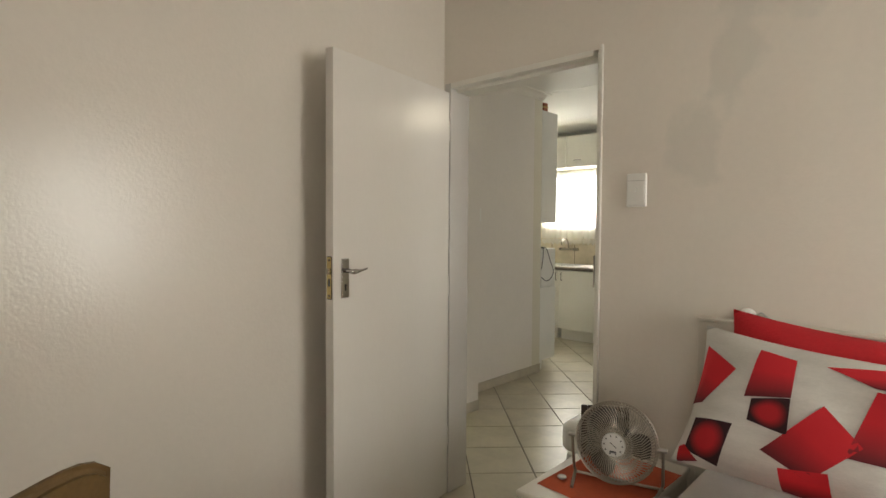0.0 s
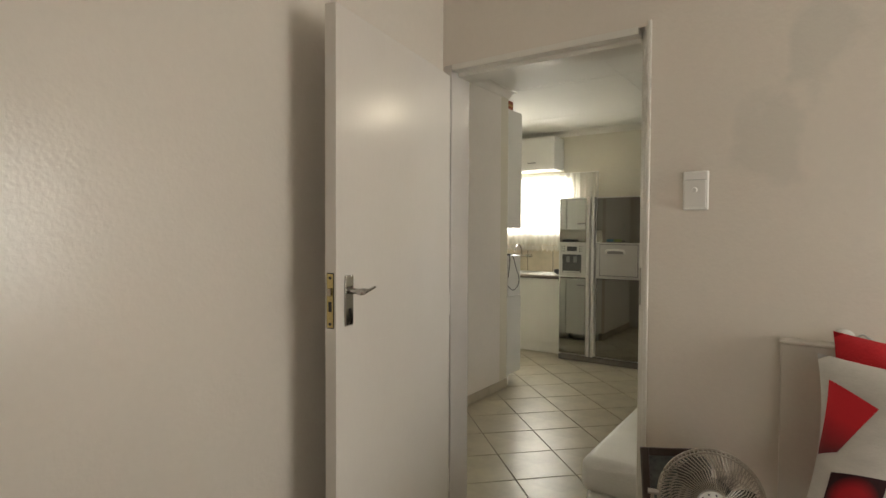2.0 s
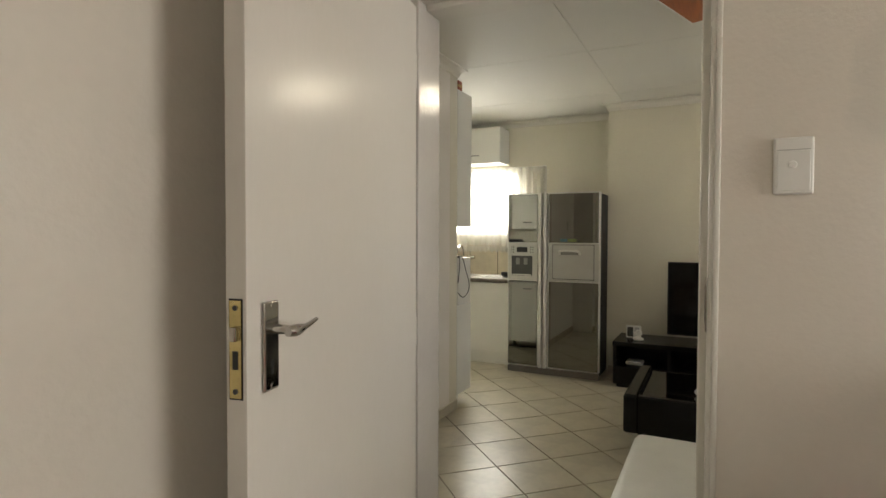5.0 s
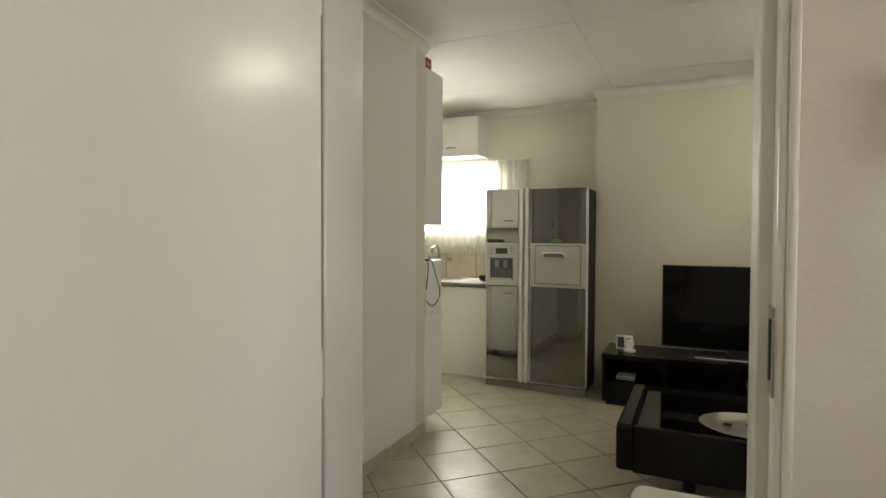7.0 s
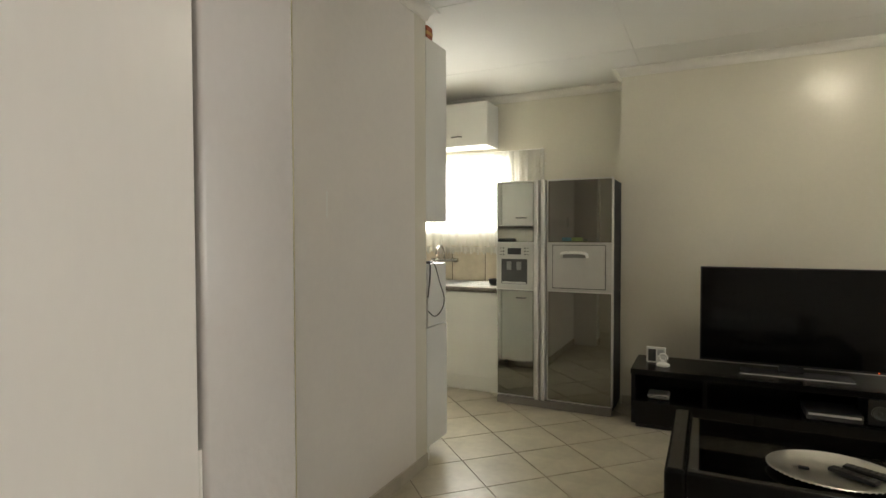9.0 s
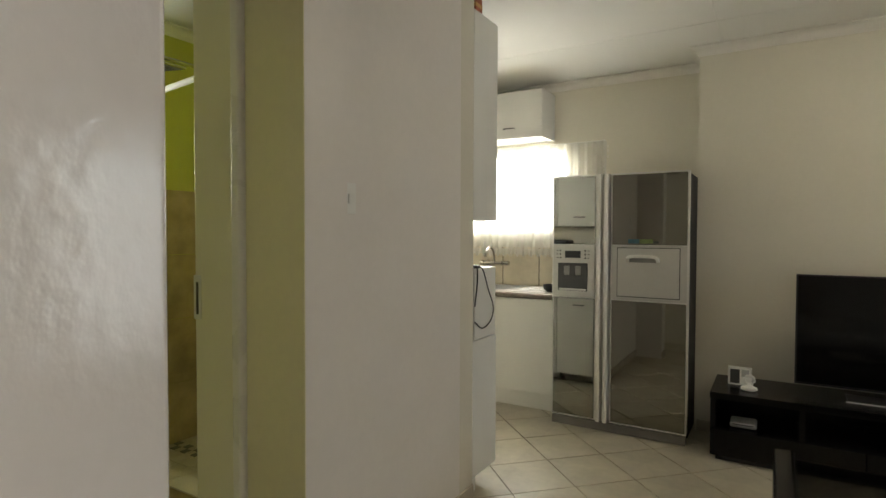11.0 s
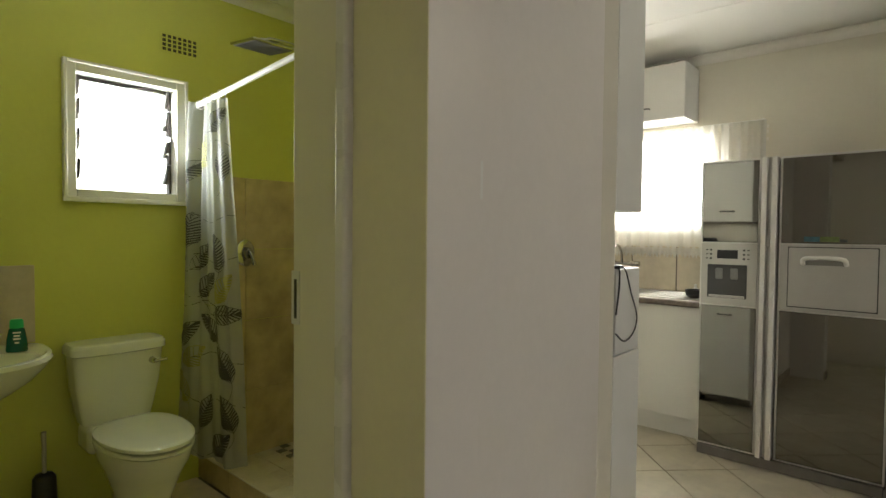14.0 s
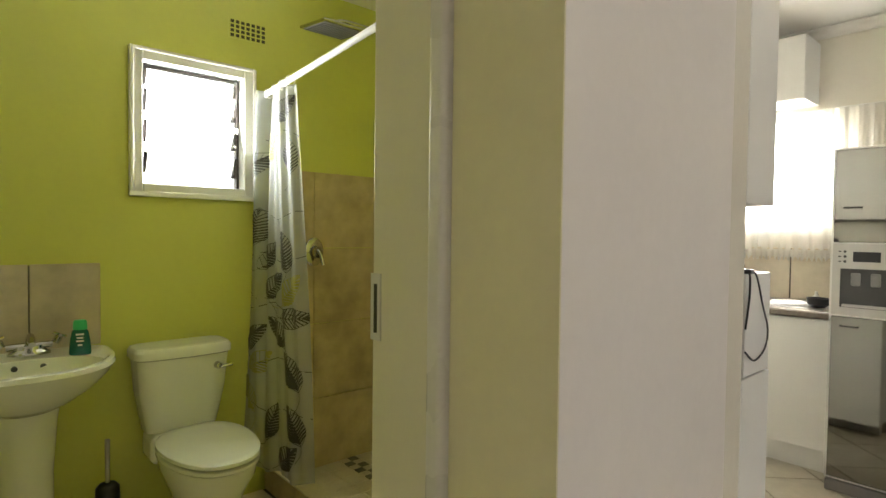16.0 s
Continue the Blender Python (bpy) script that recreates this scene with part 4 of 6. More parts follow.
q = part("glass_top", box(bmesh.new(), CX0 + 0.086, CY0 + 0.056, CZ - 0.0445, CX1 - 0.086, CY1 - 0.01, CZ - 0.0365, 0.001, 1), SMOKED, ct, "dark tinted glass inset")
q.visible_shadow = False
for x in (CX0 + 0.34, CX1 - 0.34):
    for y in (CY0 + 0.30, CY1 - 0.2):
        part("leg", cyl(bmesh.new(), (x, y, 0.0012), (x, y, 0.172), 0.03, 0.034, 16), BLACKP, ct)
part("lower_shelf", box(bmesh.new(), CX0 + 0.084, CY0 + 0.056, 0.172, CX1 - 0.084, CY1 - 0.004, 0.20), WENGE, ct)

tray = thing("serving_tray", (-0.76, 4.25, CZ - 0.036), "oval hammered silver tray holding remote controls", "tray")
TM = Matrix.Translation((-0.765, 4.245, CZ - 0.0362)) @ Matrix.Rotation(radians(4), 4, "Z")
part("dish", lathe(bmesh.new(), [(0.16, 0.0), (0.185, 0.006), (0.225, 0.020), (0.232, 0.024), (0.226, 0.026), (0.18, 0.011), (0.10, 0.007)], TM, 56, 1.0, 0.86), STAINLESS, tray)
bm = bmesh.new()
for i in range(60):
    a = 2 * math.pi * i / 60
    lathe(bm, [(0.001, -0.004), (0.006, 0.0), (0.001, 0.004)], TM @ Matrix.Translation((0.229 * math.cos(a), 0.86 * 0.229 * math.sin(a), 0.022)), 6)
part("beaded_rim", bm, SILVER, tray)


def remote(x, y, rz, length, label):
    z = CZ - 0.0362 + 0.0115
    r = thing("remote_control", (x, y, z), label, "remote control", "remotes on the tray")
    m = pose(x, y, z + 0.009, 0, 0, rz)
    part("case", box(bmesh.new(), -length / 2, -0.023, -0.009, length / 2, 0.023, 0.009, 0.006, 3, m), BLACKP, r)
    bm = bmesh.new()
    for i in range(7):
        for j in range(3):
            box(bm, -length * 0.38 + i * length * 0.11, -0.015 + j * 0.012, 0.009, -length * 0.38 + i * length * 0.11 + 0.008, -0.009 + j * 0.012, 0.011, m=m)
    part("buttons", bm, DARKGREY, r)


remote(-0.70, 4.22, -38, 0.17, "slim black remote control lying on the silver tray")
remote(-0.63, 4.27, -30, 0.19, "long black remote control lying on the silver tray")
keys = thing("key_ring", (-0.87, 4.24, 0.38), "small bunch of dark keys on the silver tray", "keys")
bm = bmesh.new()
tube(bm, [(-0.87 + 0.018 * math.cos(a), 4.24 + 0.018 * math.sin(a), 0.388) for a in [i * math.pi / 8 for i in range(17)]], 0.0025, 6)
part("ring", bm, STAINLESS, keys)
part("fob", box(bmesh.new(), -0.885, 4.215, 0.3825, -0.845, 4.235, 0.395, 0.005), BLACKP, keys)
part("key", box(bmesh.new(), -0.90, 4.235, 0.3825, -0.875, 4.262, 0.3865, 0.001), STAINLESS, keys)
mug = thing("metal_jug", (-0.44, 4.22, CZ - 0.036), "tall brushed silver jug on the coffee table", "jug")
part("jug_body", lathe(bmesh.new(), [(0.05, 0), (0.075, 0.01), (0.085, 0.07), (0.078, 0.15), (0.066, 0.215), (0.070, 0.235), (0.066, 0.235), (0.060, 0.21)], Matrix.Translation((-0.43, 4.22, CZ - 0.0362)), 36), STAINLESS, mug)
part("handle", tube(bmesh.new(), curve_pts([(-0.36, 4.22, 0.56), (-0.31, 4.22, 0.53), (-0.30, 4.22, 0.46), (-0.345, 4.22, 0.42)], 6), 0.008, 8), STAINLESS, mug)

ott = thing("ottoman", (-0.79, 2.76, 0), "low white leather ottoman bench by the bedroom door", "ottoman")
part("base", box(bmesh.new(), -1.205, 2.30, 0.03, -0.36, 3.24, 0.27, 0.02, 3), LEATHER_W, ott)
bm = box(bmesh.new(), -1.225, 2.275, 0.272, -0.34, 3.265, 0.425, 0.045, 5)
part("cushion", bm, LEATHER_W, ott, "padded white leather cushion")
part("piping", tube(bmesh.new(), [(-1.222, 2.32, 0.30), (-1.222, 3.22, 0.30)], 0.006, 8), LEATHER_W, ott)
for x in (-1.15, -0.41):
    for y in (2.36, 3.18):
        part("foot", cyl(bmesh.new(), (x, y, 0.0012), (x, y, 0.035), 0.022, n=14), BLACKP, ott)

lamp = thing("ceiling_lamp", (-0.29, 4.90, HL), "lit round glass ceiling lamp in the lounge", "ceiling lamp")
part("base_ring", cyl(bmesh.new(), (-0.29, 4.90, HL - 0.0005), (-0.29, 4.90, HL - 0.025), 0.125, n=32), SWITCHW, lamp)
part("globe", lathe(bmesh.new(), [(0.015, -0.108), (0.06, -0.102), (0.10, -0.076), (0.120, -0.045), (0.118, -0.026)], Matrix.Translation((-0.29, 4.90, HL)), 32), LAMP, lamp, "glowing opal glass bowl")

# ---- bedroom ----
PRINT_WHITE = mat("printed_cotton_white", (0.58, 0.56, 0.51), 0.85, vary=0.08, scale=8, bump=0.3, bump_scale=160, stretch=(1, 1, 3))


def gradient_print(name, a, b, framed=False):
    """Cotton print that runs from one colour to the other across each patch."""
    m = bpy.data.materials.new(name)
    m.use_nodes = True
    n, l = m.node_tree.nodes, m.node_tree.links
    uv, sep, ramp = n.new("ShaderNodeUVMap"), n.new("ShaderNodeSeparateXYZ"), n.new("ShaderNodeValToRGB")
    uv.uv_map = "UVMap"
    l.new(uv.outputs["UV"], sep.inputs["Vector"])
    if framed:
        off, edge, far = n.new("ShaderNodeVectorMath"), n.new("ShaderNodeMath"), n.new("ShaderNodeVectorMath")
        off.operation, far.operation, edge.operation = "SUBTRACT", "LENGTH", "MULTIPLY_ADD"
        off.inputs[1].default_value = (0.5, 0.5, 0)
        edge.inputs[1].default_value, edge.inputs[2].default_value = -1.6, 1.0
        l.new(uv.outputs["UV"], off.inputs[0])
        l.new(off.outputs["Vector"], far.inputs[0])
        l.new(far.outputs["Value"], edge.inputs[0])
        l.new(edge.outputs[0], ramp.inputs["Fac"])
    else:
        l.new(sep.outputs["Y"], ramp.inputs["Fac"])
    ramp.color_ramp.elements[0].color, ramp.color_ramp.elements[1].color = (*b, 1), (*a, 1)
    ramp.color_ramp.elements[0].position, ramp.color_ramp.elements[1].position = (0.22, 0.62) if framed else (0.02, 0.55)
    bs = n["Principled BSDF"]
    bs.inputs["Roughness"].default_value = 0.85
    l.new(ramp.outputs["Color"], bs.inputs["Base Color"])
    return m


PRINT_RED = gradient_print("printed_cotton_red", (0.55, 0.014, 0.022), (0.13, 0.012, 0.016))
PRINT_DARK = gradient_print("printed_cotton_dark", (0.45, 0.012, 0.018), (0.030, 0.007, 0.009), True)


def cushion_point(u, v, w, h, t, side):
    """A point of a stuffed cushion: u, v from 0 to 1, side +1 or -1."""
    a, b = 2 * u - 1, 2 * v - 1
    pin = 1 - 0.095 * (1 - a * a) * abs(b) ** 2, 1 - 0.075 * (1 - b * b) * abs(a) ** 2
    x, y = a * w / 2 * pin[1], b * h / 2 * pin[0]
    k = max(0.0, (1 - abs(a) ** 3.0)) ** 0.5 * max(0.0, (1 - abs(b) ** 3.0)) ** 0.5
    z = side * t / 2 * k
    z += 0.018 * k * noise.noise(Vector((u * 4.2, v * 3.1, 3 + side)))
    return Vector((x, y, z))


def pillow(name, label, m, w, h, t, material, patches=(), dark=(), kind="pillow"):
    top = thing(name, m.translation, label, kind, "pillows on the bed")
    bm = bmesh.new()
    n = 26
    for side in (1, -1):
        g = [[bm.verts.new(m @ cushion_point(i / n, j / n, w, h, t, side)) for i in range(n + 1)] for j in range(n + 1)]
        for j in range(n):
            for i in range(n):
                bm.faces.new((g[j][i], g[j][i + 1], g[j + 1][i + 1], g[j + 1][i]))
    bmesh.ops.remove_doubles(bm, verts=bm.verts[:], dist=0.0008)
    part("cover", bm, material, top)
    for k, quad in enumerate(patches):
        bm = bmesh.new()
        uvl = bm.loops.layers.uv.new("UVMap")
        r = 8
        c = [Vector(p) for p in quad]
        grid, place = [], {}
        for j in range(r + 1):
            row = []
            for i in range(r + 1):
                s, q = i / r, j / r
                p = (c[0] * (1 - s) + c[1] * s) * (1 - q) + (c[3] * (1 - s) + c[2] * s) * q
                p = Vector((min(max(p.x, 0.004), 0.996), min(max(p.y, 0.004), 0.996)))
                vt = bm.verts.new(m @ (cushion_point(p.x, p.y, w, h, t, 1) + Vector((0, 0, 0.0018))))
                place[vt] = (s, 1 - q)
                row.append(vt)
            grid.append(row)
        for j in range(r):
            for i in range(r):
                f = bm.faces.new((grid[j][i], grid[j + 1][i], grid[j + 1][i + 1], grid[j][i + 1]))
                for lp in f.loops:
                    lp[uvl].uv = place[lp.vert]
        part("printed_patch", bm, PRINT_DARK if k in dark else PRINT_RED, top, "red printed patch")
    return top


bed = thing("bed", (0.42, 1.05, 0), "double bed with cream panel headboard and mattress", "bed")
part("headboard", box(bmesh.new(), -0.488, 1.945, 0.02, 1.35, 1.9985, 1.048, 0.006), NSTAND, bed, "cream painted panel headboard")
part("headboard_cap", box(bmesh.new(), -0.492, 1.938, 1.0485, 1.354, 1.9985, 1.058, 0.003), NSTAND, bed)
part("base", box(bmesh.new(), -0.42, 0.12, 0.08, 1.25, 1.94, 0.34, 0.01), mat("bed_base_cloth", (0.42, 0.39, 0.34), 0.9, vary=0.08, bump=0.3, bump_scale=200), bed)
part("mattress", box(bmesh.new(), -0.43, 0.11, 0.342, 1.26, 1.94, 0.58, 0.04, 4), mat("mattress_tick", (0.66, 0.64, 0.60), 0.85, vary=0.05, bump=0.3, bump_scale=120), bed)
for x in (-0.35, 1.18):
    for y in (0.2, 1.86):
        part("leg", cyl(bmesh.new(), (x, y, 0.0012), (x, y, 0.085), 0.03, 0.035), BLACKP, bed)


def duvet():
    top = thing("duvet", (0.4, 0.8, 0.58), "white duvet with scattered red printed squares on the bed", "duvet")

    def at(u, v):
        x, y = -0.50 + 1.82 * u, 0.06 + 1.44 * v
        z = 0.625 + 0.02 * noise.noise(Vector((x * 3, y * 3, 0))) + 0.02 * math.sin(v * 9) * (0.3 + 0.7 * abs(noise.noise(Vector((x * 2, y, 5)))))
        e = max(0.0, -0.42 - x) / 0.08
        f = max(0.0, 0.12 - y) / 0.06
        z -= 0.16 * min(1, e) ** 2 + 0.14 * min(1, f) ** 2
        if v > 0.93:
            z -= 0.03 * (v - 0.93) / 0.07
        return Vector((x, y, z))
    n = 44
    bm = bmesh.new()
    g = [[bm.verts.new(at(i / n, j / n)) for i in range(n + 1)] for j in range(n + 1)]
    for j in range(n):
        for i in range(n):
            bm.faces.new((g[j][i], g[j][i + 1], g[j + 1][i + 1], g[j + 1][i]))
    ext = bmesh.ops.extrude_face_region(bm, geom=bm.faces[:])
    for v in ext["geom"]:
        if isinstance(v, bmesh.types.BMVert):
            v.co.z -= 0.028
    part("cover", bm, PRINT_WHITE, top)
    rng = random.Random(5)
    for k in range(16):
        u, v, a, s = rng.uniform(0.04, 0.9), rng.uniform(0.06, 0.92), rng.uniform(0, 1.5), rng.uniform(0.05, 0.085)
        bm = bmesh.new()
        uvl = bm.loops.layers.uv.new("UVMap")
        place, grid = {}, []
        for j in range(7):
            row = []
            for i in range(7):
                p, q = (i / 3 - 1) * s, (j / 3 - 1) * s * 1.1
                uu, vv = u + p * math.cos(a) - q * math.sin(a), v + 1.25 * (p * math.sin(a) + q * math.cos(a))
                vt = bm.verts.new(at(min(max(uu, 0.005), 0.995), min(max(vv, 0.005), 0.995)) + Vector((-0.001, 0, 0.0035)))
                place[vt] = (i / 6, j / 6)
                row.append(vt)
            grid.append(row)
        for j in range(6):
            for i in range(6):
                f = bm.faces.new((grid[j][i], grid[j][i + 1], grid[j + 1][i + 1], grid[j + 1][i]))
                for lp in f.loops:
                    lp[uvl].uv = place[lp.vert]
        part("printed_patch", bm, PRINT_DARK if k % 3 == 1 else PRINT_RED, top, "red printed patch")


duvet()


def facing(corner_bl, corner_br, corner_tl):
    """The pose whose x runs from bl to br and whose y runs from bl to tl, at the middle, with both lengths."""
    bl, br, tl = Vector(corner_bl), Vector(corner_br), Vector(corner_tl)
    ex, ey = (br - bl), (tl - bl)
    w, h = ex.length, ey.length
    ex.normalize()
    ez = ex.cross(ey).normalized()
    ey = ez.cross(ex)
    c = bl + ex * w / 2 + ey * h / 2
    return Matrix(((ex.x, ey.x, ez.x, c.x), (ex.y, ey.y, ez.y, c.y), (ex.z, ey.z, ez.z, c.z), (0, 0, 0, 1))), w, h


m, w, h = facing((-0.40, 1.80, 0.655), (0.26, 1.80, 0.60), (-0.365, 1.900, 1.105))
pillow("pillow", "plain bright red pillow against the headboard", m, w, h, 0.13, RED)
m, w, h = facing((-0.430, 1.55, 0.690), (0.22, 1.53, 0.645), (-0.325, 1.745, 1.055))
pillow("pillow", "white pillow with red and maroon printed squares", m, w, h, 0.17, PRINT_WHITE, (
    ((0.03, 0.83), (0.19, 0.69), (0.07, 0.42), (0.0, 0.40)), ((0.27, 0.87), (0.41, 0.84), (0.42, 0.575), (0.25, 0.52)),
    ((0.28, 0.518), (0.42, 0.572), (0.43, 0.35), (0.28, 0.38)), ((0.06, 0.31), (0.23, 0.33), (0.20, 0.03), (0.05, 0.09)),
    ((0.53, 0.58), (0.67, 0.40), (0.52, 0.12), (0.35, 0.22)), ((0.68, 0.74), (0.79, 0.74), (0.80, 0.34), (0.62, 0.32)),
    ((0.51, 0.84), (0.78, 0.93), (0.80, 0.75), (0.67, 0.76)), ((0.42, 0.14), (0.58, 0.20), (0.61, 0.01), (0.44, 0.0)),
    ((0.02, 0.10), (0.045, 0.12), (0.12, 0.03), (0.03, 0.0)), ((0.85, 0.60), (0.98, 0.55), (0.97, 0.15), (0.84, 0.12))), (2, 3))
m, w, h = facing((0.33, 1.80, 0.655), (1.02, 1.80, 0.64), (0.33, 1.905, 1.08))
pillow("pillow", "plain bright red pillow against the headboard", m, w, h, 0.13, RED)

ns = thing("nightstand", (-0.66, 1.66, 0), "cream painted nightstand beside the bed", "nightstand")
part("carcass", box(bmesh.new(), -0.835, 1.40, 0.05, -0.505, 1.93, 0.498, 0.004), NSTAND, ns)
part("top", box(bmesh.new(), -0.855, 1.375, 0.4985, -0.497, 1.94, 0.522, 0.008, 3), NSTAND, ns)
for z0, z1 in ((0.07, 0.27), (0.285, 0.485)):
    d = part("drawer", box(bmesh.new(), -0.825, 1.388, z0, -0.515, 1.3995, z1, 0.004), NSTAND, ns)
    part("knob", lathe(bmesh.new(), [(0.006, 0), (0.006, 0.012), (0.014, 0.018), (0.014, 0.024), (0.006, 0.028)], Matrix.Translation((-0.67, 1.388, (z0 + z1) / 2)) @ Matrix.Rotation(radians(90), 4, "X"), 16), STAINLESS, d)
part("plinth", box(bmesh.new(), -0.82, 1.42, 0.0012, -0.52, 1.92, 0.05), NSTAND, ns)

cl = thing("table_cloth", (-0.66, 1.66, 0.5225), "small orange red cloth lying on the nightstand", "cloth")
bm = bmesh.new()
n = 24
g = []
for j in range(n + 1):
    row = []
    for i in range(n + 1):
        u, v = i / n, j / n
        x, y = -0.815 + 0.31 * u + 0.02 * (v - 0.5), 1.455 + 0.42 * v - 0.03 * u
        row.append(bm.verts.new((x, y, 0.5240 + 0.0025 * max(0, noise.noise(Vector((x * 14, y * 14, 2)))))))
    g.append(row)
for j in range(n):
    for i in range(n):
        bm.faces.new((g[j][i], g[j][i + 1], g[j + 1][i + 1], g[j + 1][i]))
part("cloth", bm, ORANGE, cl)
st = thing("pebble", (-0.775, 1.535, 0.526), "small grey pebble on the orange cloth", "pebble")
bm = bmesh.new()
bmesh.ops.create_icosphere(bm, subdivisions=2, radius=1.0, matrix=pose(-0.778, 1.535, 0.5345, 0, 0, 30) @ Matrix.Diagonal((0.016, 0.011, 0.0085, 1)))
part("stone", bm, SILVERP, st)


def desk_fan(c, yaw, tilt):
    """A small wire-caged fan held in a U-shaped stand."""
    f = thing("desk_fan", (c[0], c[1], 0.5265), "small chrome wire cage desk fan on the nightstand", "fan")
    m = Matrix.Translation(c) @ pose(0, 0, 0, 0, 0, yaw) @ pose(0, 0, 0, 90 - tilt, 0, 0)
    R = 0.128
    WIRE = mat("fan_wire", (0.46, 0.42, 0.35), 0.36, 0.75)
    bm = bmesh.new()
    for r, z in ((R, 0.0), (R * 0.97, 0.022), (R * 0.97, -0.022)):
        tube(bm, [m @ Vector((r * math.cos(a), r * math.sin(a), z)) for a in [2 * math.pi * i / 48 for i in range(49)]], 0.0038 if z == 0 else 0.0022, 6)
    part("cage_ring", bm, WIRE, f)
    for name, s in (("front_guard", 1), ("rear_guard", -1)):
        bm = bmesh.new()
        for i in range(72):
            a = 2 * math.pi * i / 72
            b = a + 0.42
            pts = [(0.038 * math.cos(a), 0.038 * math.sin(a), s * 0.043), (0.085 * math.cos((a + b) / 2), 0.085 * math.sin((a + b) / 2), s * 0.039), (R * 0.93 * math.cos(b), R * 0.93 * math.sin(b), s * 0.026), (R * math.cos(b), R * math.sin(b), s * 0.004)]
            tube(bm, [m @ Vector(p) for p in pts], 0.0016, 5)
        tagged(part(name, bm, WIRE, f), "thin radial wire guard", kind="stuff")
    badge = part("badge", cyl(bmesh.new(), m @ Vector((0, 0, 0.036)), m @ Vector((0, 0, 0.048)), 0.038, 0.036, 28), SILVER, f, "round silver badge")
    bm = bmesh.new()
    for i in range(10):
        a = 2 * math.pi * i / 10
        cyl(bm, m @ Vector((0.028 * math.cos(a), 0.028 * math.sin(a), 0.047)), m @ Vector((0.028 * math.cos(a), 0.028 * math.sin(a), 0.0492)), 0.0025, n=8)
    box(bm, -0.012, -0.0012, 0.0478, 0.012, 0.0012, 0.0492, m=m @ Matrix.Rotation(radians(-35), 4, "Z"))
    box(bm, -0.010, -0.024, 0.0478, 0.010, -0.018, 0.0492, m=m)
    part("badge_marks", bm, DARKGREY, badge)
    part("motor", cyl(bmesh.new(), m @ Vector((0, 0, -0.02)), m @ Vector((0, 0, -0.095)), 0.046, 0.034, 24), DARKGREY, f)
    part("hub", cyl(bmesh.new(), m @ Vector((0, 0, -0.012)), m @ Vector((0, 0, 0.022)), 0.056, 0.050, 24), DARKGREY, f)
    for k in range(3):
        bm = bmesh.new()
        a0 = 2 * math.pi * k / 3
        g = []
        for j in range(7):
            r = 0.024 + 0.084 * j / 6
            half = 0.16 + 0.42 * math.sin(math.pi * (0.15 + 0.7 * j / 6))
            g.append([bm.verts.new(m @ Vector((r * math.cos(a0 + half * s), r * math.sin(a0 + half * s), 0.014 * s))) for s in (-1, -0.5, 0, 0.5, 1)])
        for p, q in zip(g, g[1:]):
            for i in range(4):
                bm.faces.new((p[i], p[i + 1], q[i + 1], q[i]))
        e = bmesh.ops.extrude_face_region(bm, geom=bm.faces[:])
        for v in e["geom"]:
            if isinstance(v, bmesh.types.BMVert):
                v.co += (m.to_3x3() @ Vector((0, 0, 0.0015)))
        part("blade", bm, mat("fan_blade", (0.10, 0.095, 0.085), 0.4, 0.5), f)
    s = pose(c[0], c[1], 0, 0, 0, yaw)
    zt = 0.5265 + 0.006
    W = R + 0.014
    pts = curve_pts([s @ Vector((-W, 0.0, c[2] - 0.005)), s @ Vector((-W, 0.012, c[2] - 0.07)), s @ Vector((-W + 0.004, 0.03, zt + 0.012)), s @ Vector((-W + 0.03, 0.045, zt)), s @ Vector((W - 0.03, 0.045, zt)), s @ Vector((W - 0.004, 0.03, zt + 0.012)), s @ Vector((W, 0.012, c[2] - 0.07)), s @ Vector((W, 0.0, c[2] - 0.005))], 6)
    part("stand", tube(bmesh.new(), pts, 0.005, 8), WIRE, f, "bent metal tube stand")
    for q in (-1, 1):
        part("front_foot", tube(bmesh.new(), [s @ Vector((q * (W - 0.004), 0.03, zt + 0.012)), s @ Vector((q * (W - 0.02), -0.075, zt))], 0.005, 8), WIRE, f)
        part("pivot_screw", cyl(bmesh.new(), s @ Vector((q * (W - 0.016), 0, c[2])), s @ Vector((q * (W + 0.012), 0, c[2])), 0.007, n=12), STAINLESS, f)


desk_fan((-0.62, 1.60, 0.676), 14, 8)

pf = thing("picture_frame", (-0.76, 1.80, 0.5265), "dark framed picture leaning behind the fan", "picture frame")
m = pose(-0.755, 1.80, 0.528, -14, 0, 30)
for a in ((-0.085, 0, -0.062, 0.18), (0.062, 0, 0.085, 0.18), (-0.062, 0, 0.062, 0.024), (-0.062, 0.156, 0.062, 0.18)):
    part("moulding", box(bmesh.new(), a[0], -0.010, a[1], a[2], 0.010, a[3], 0.004, 2, m), mat("dark_moulding", (0.05, 0.035, 0.025), 0.4, vary=0.2), pf)
part("picture", box(bmesh.new(), -0.0615, -0.002, 0.0245, 0.0615, 0.004, 0.1555, m=m), mat("dim_picture", (0.14, 0.16, 0.15), 0.25, vary=0.35, scale=14), pf, "dim greenish picture behind glass")

pl = thing("bedside_lamp_plug", (-0.32, 1.99, 1.09), "white plug with a thin lead on the headboard", "plug")
bm = bmesh.new()
bmesh.ops.create_icosphere(bm, subdivisions=3, radius=1.0, matrix=pose(-0.335, 1.965, 1.081) @ Matrix.Diagonal((0.026, 0.022, 0.022, 1)))
part("body", bm, SWITCHW, pl)
part("lead", tube(bmesh.new(), curve_pts([(-0.315, 1.96, 1.075), (-0.295, 1.955, 1.092), (-0.28, 1.95, 1.085), (-0.25, 1.95, 1.062)], 6), 0.003, 6), SILVERP, pl)

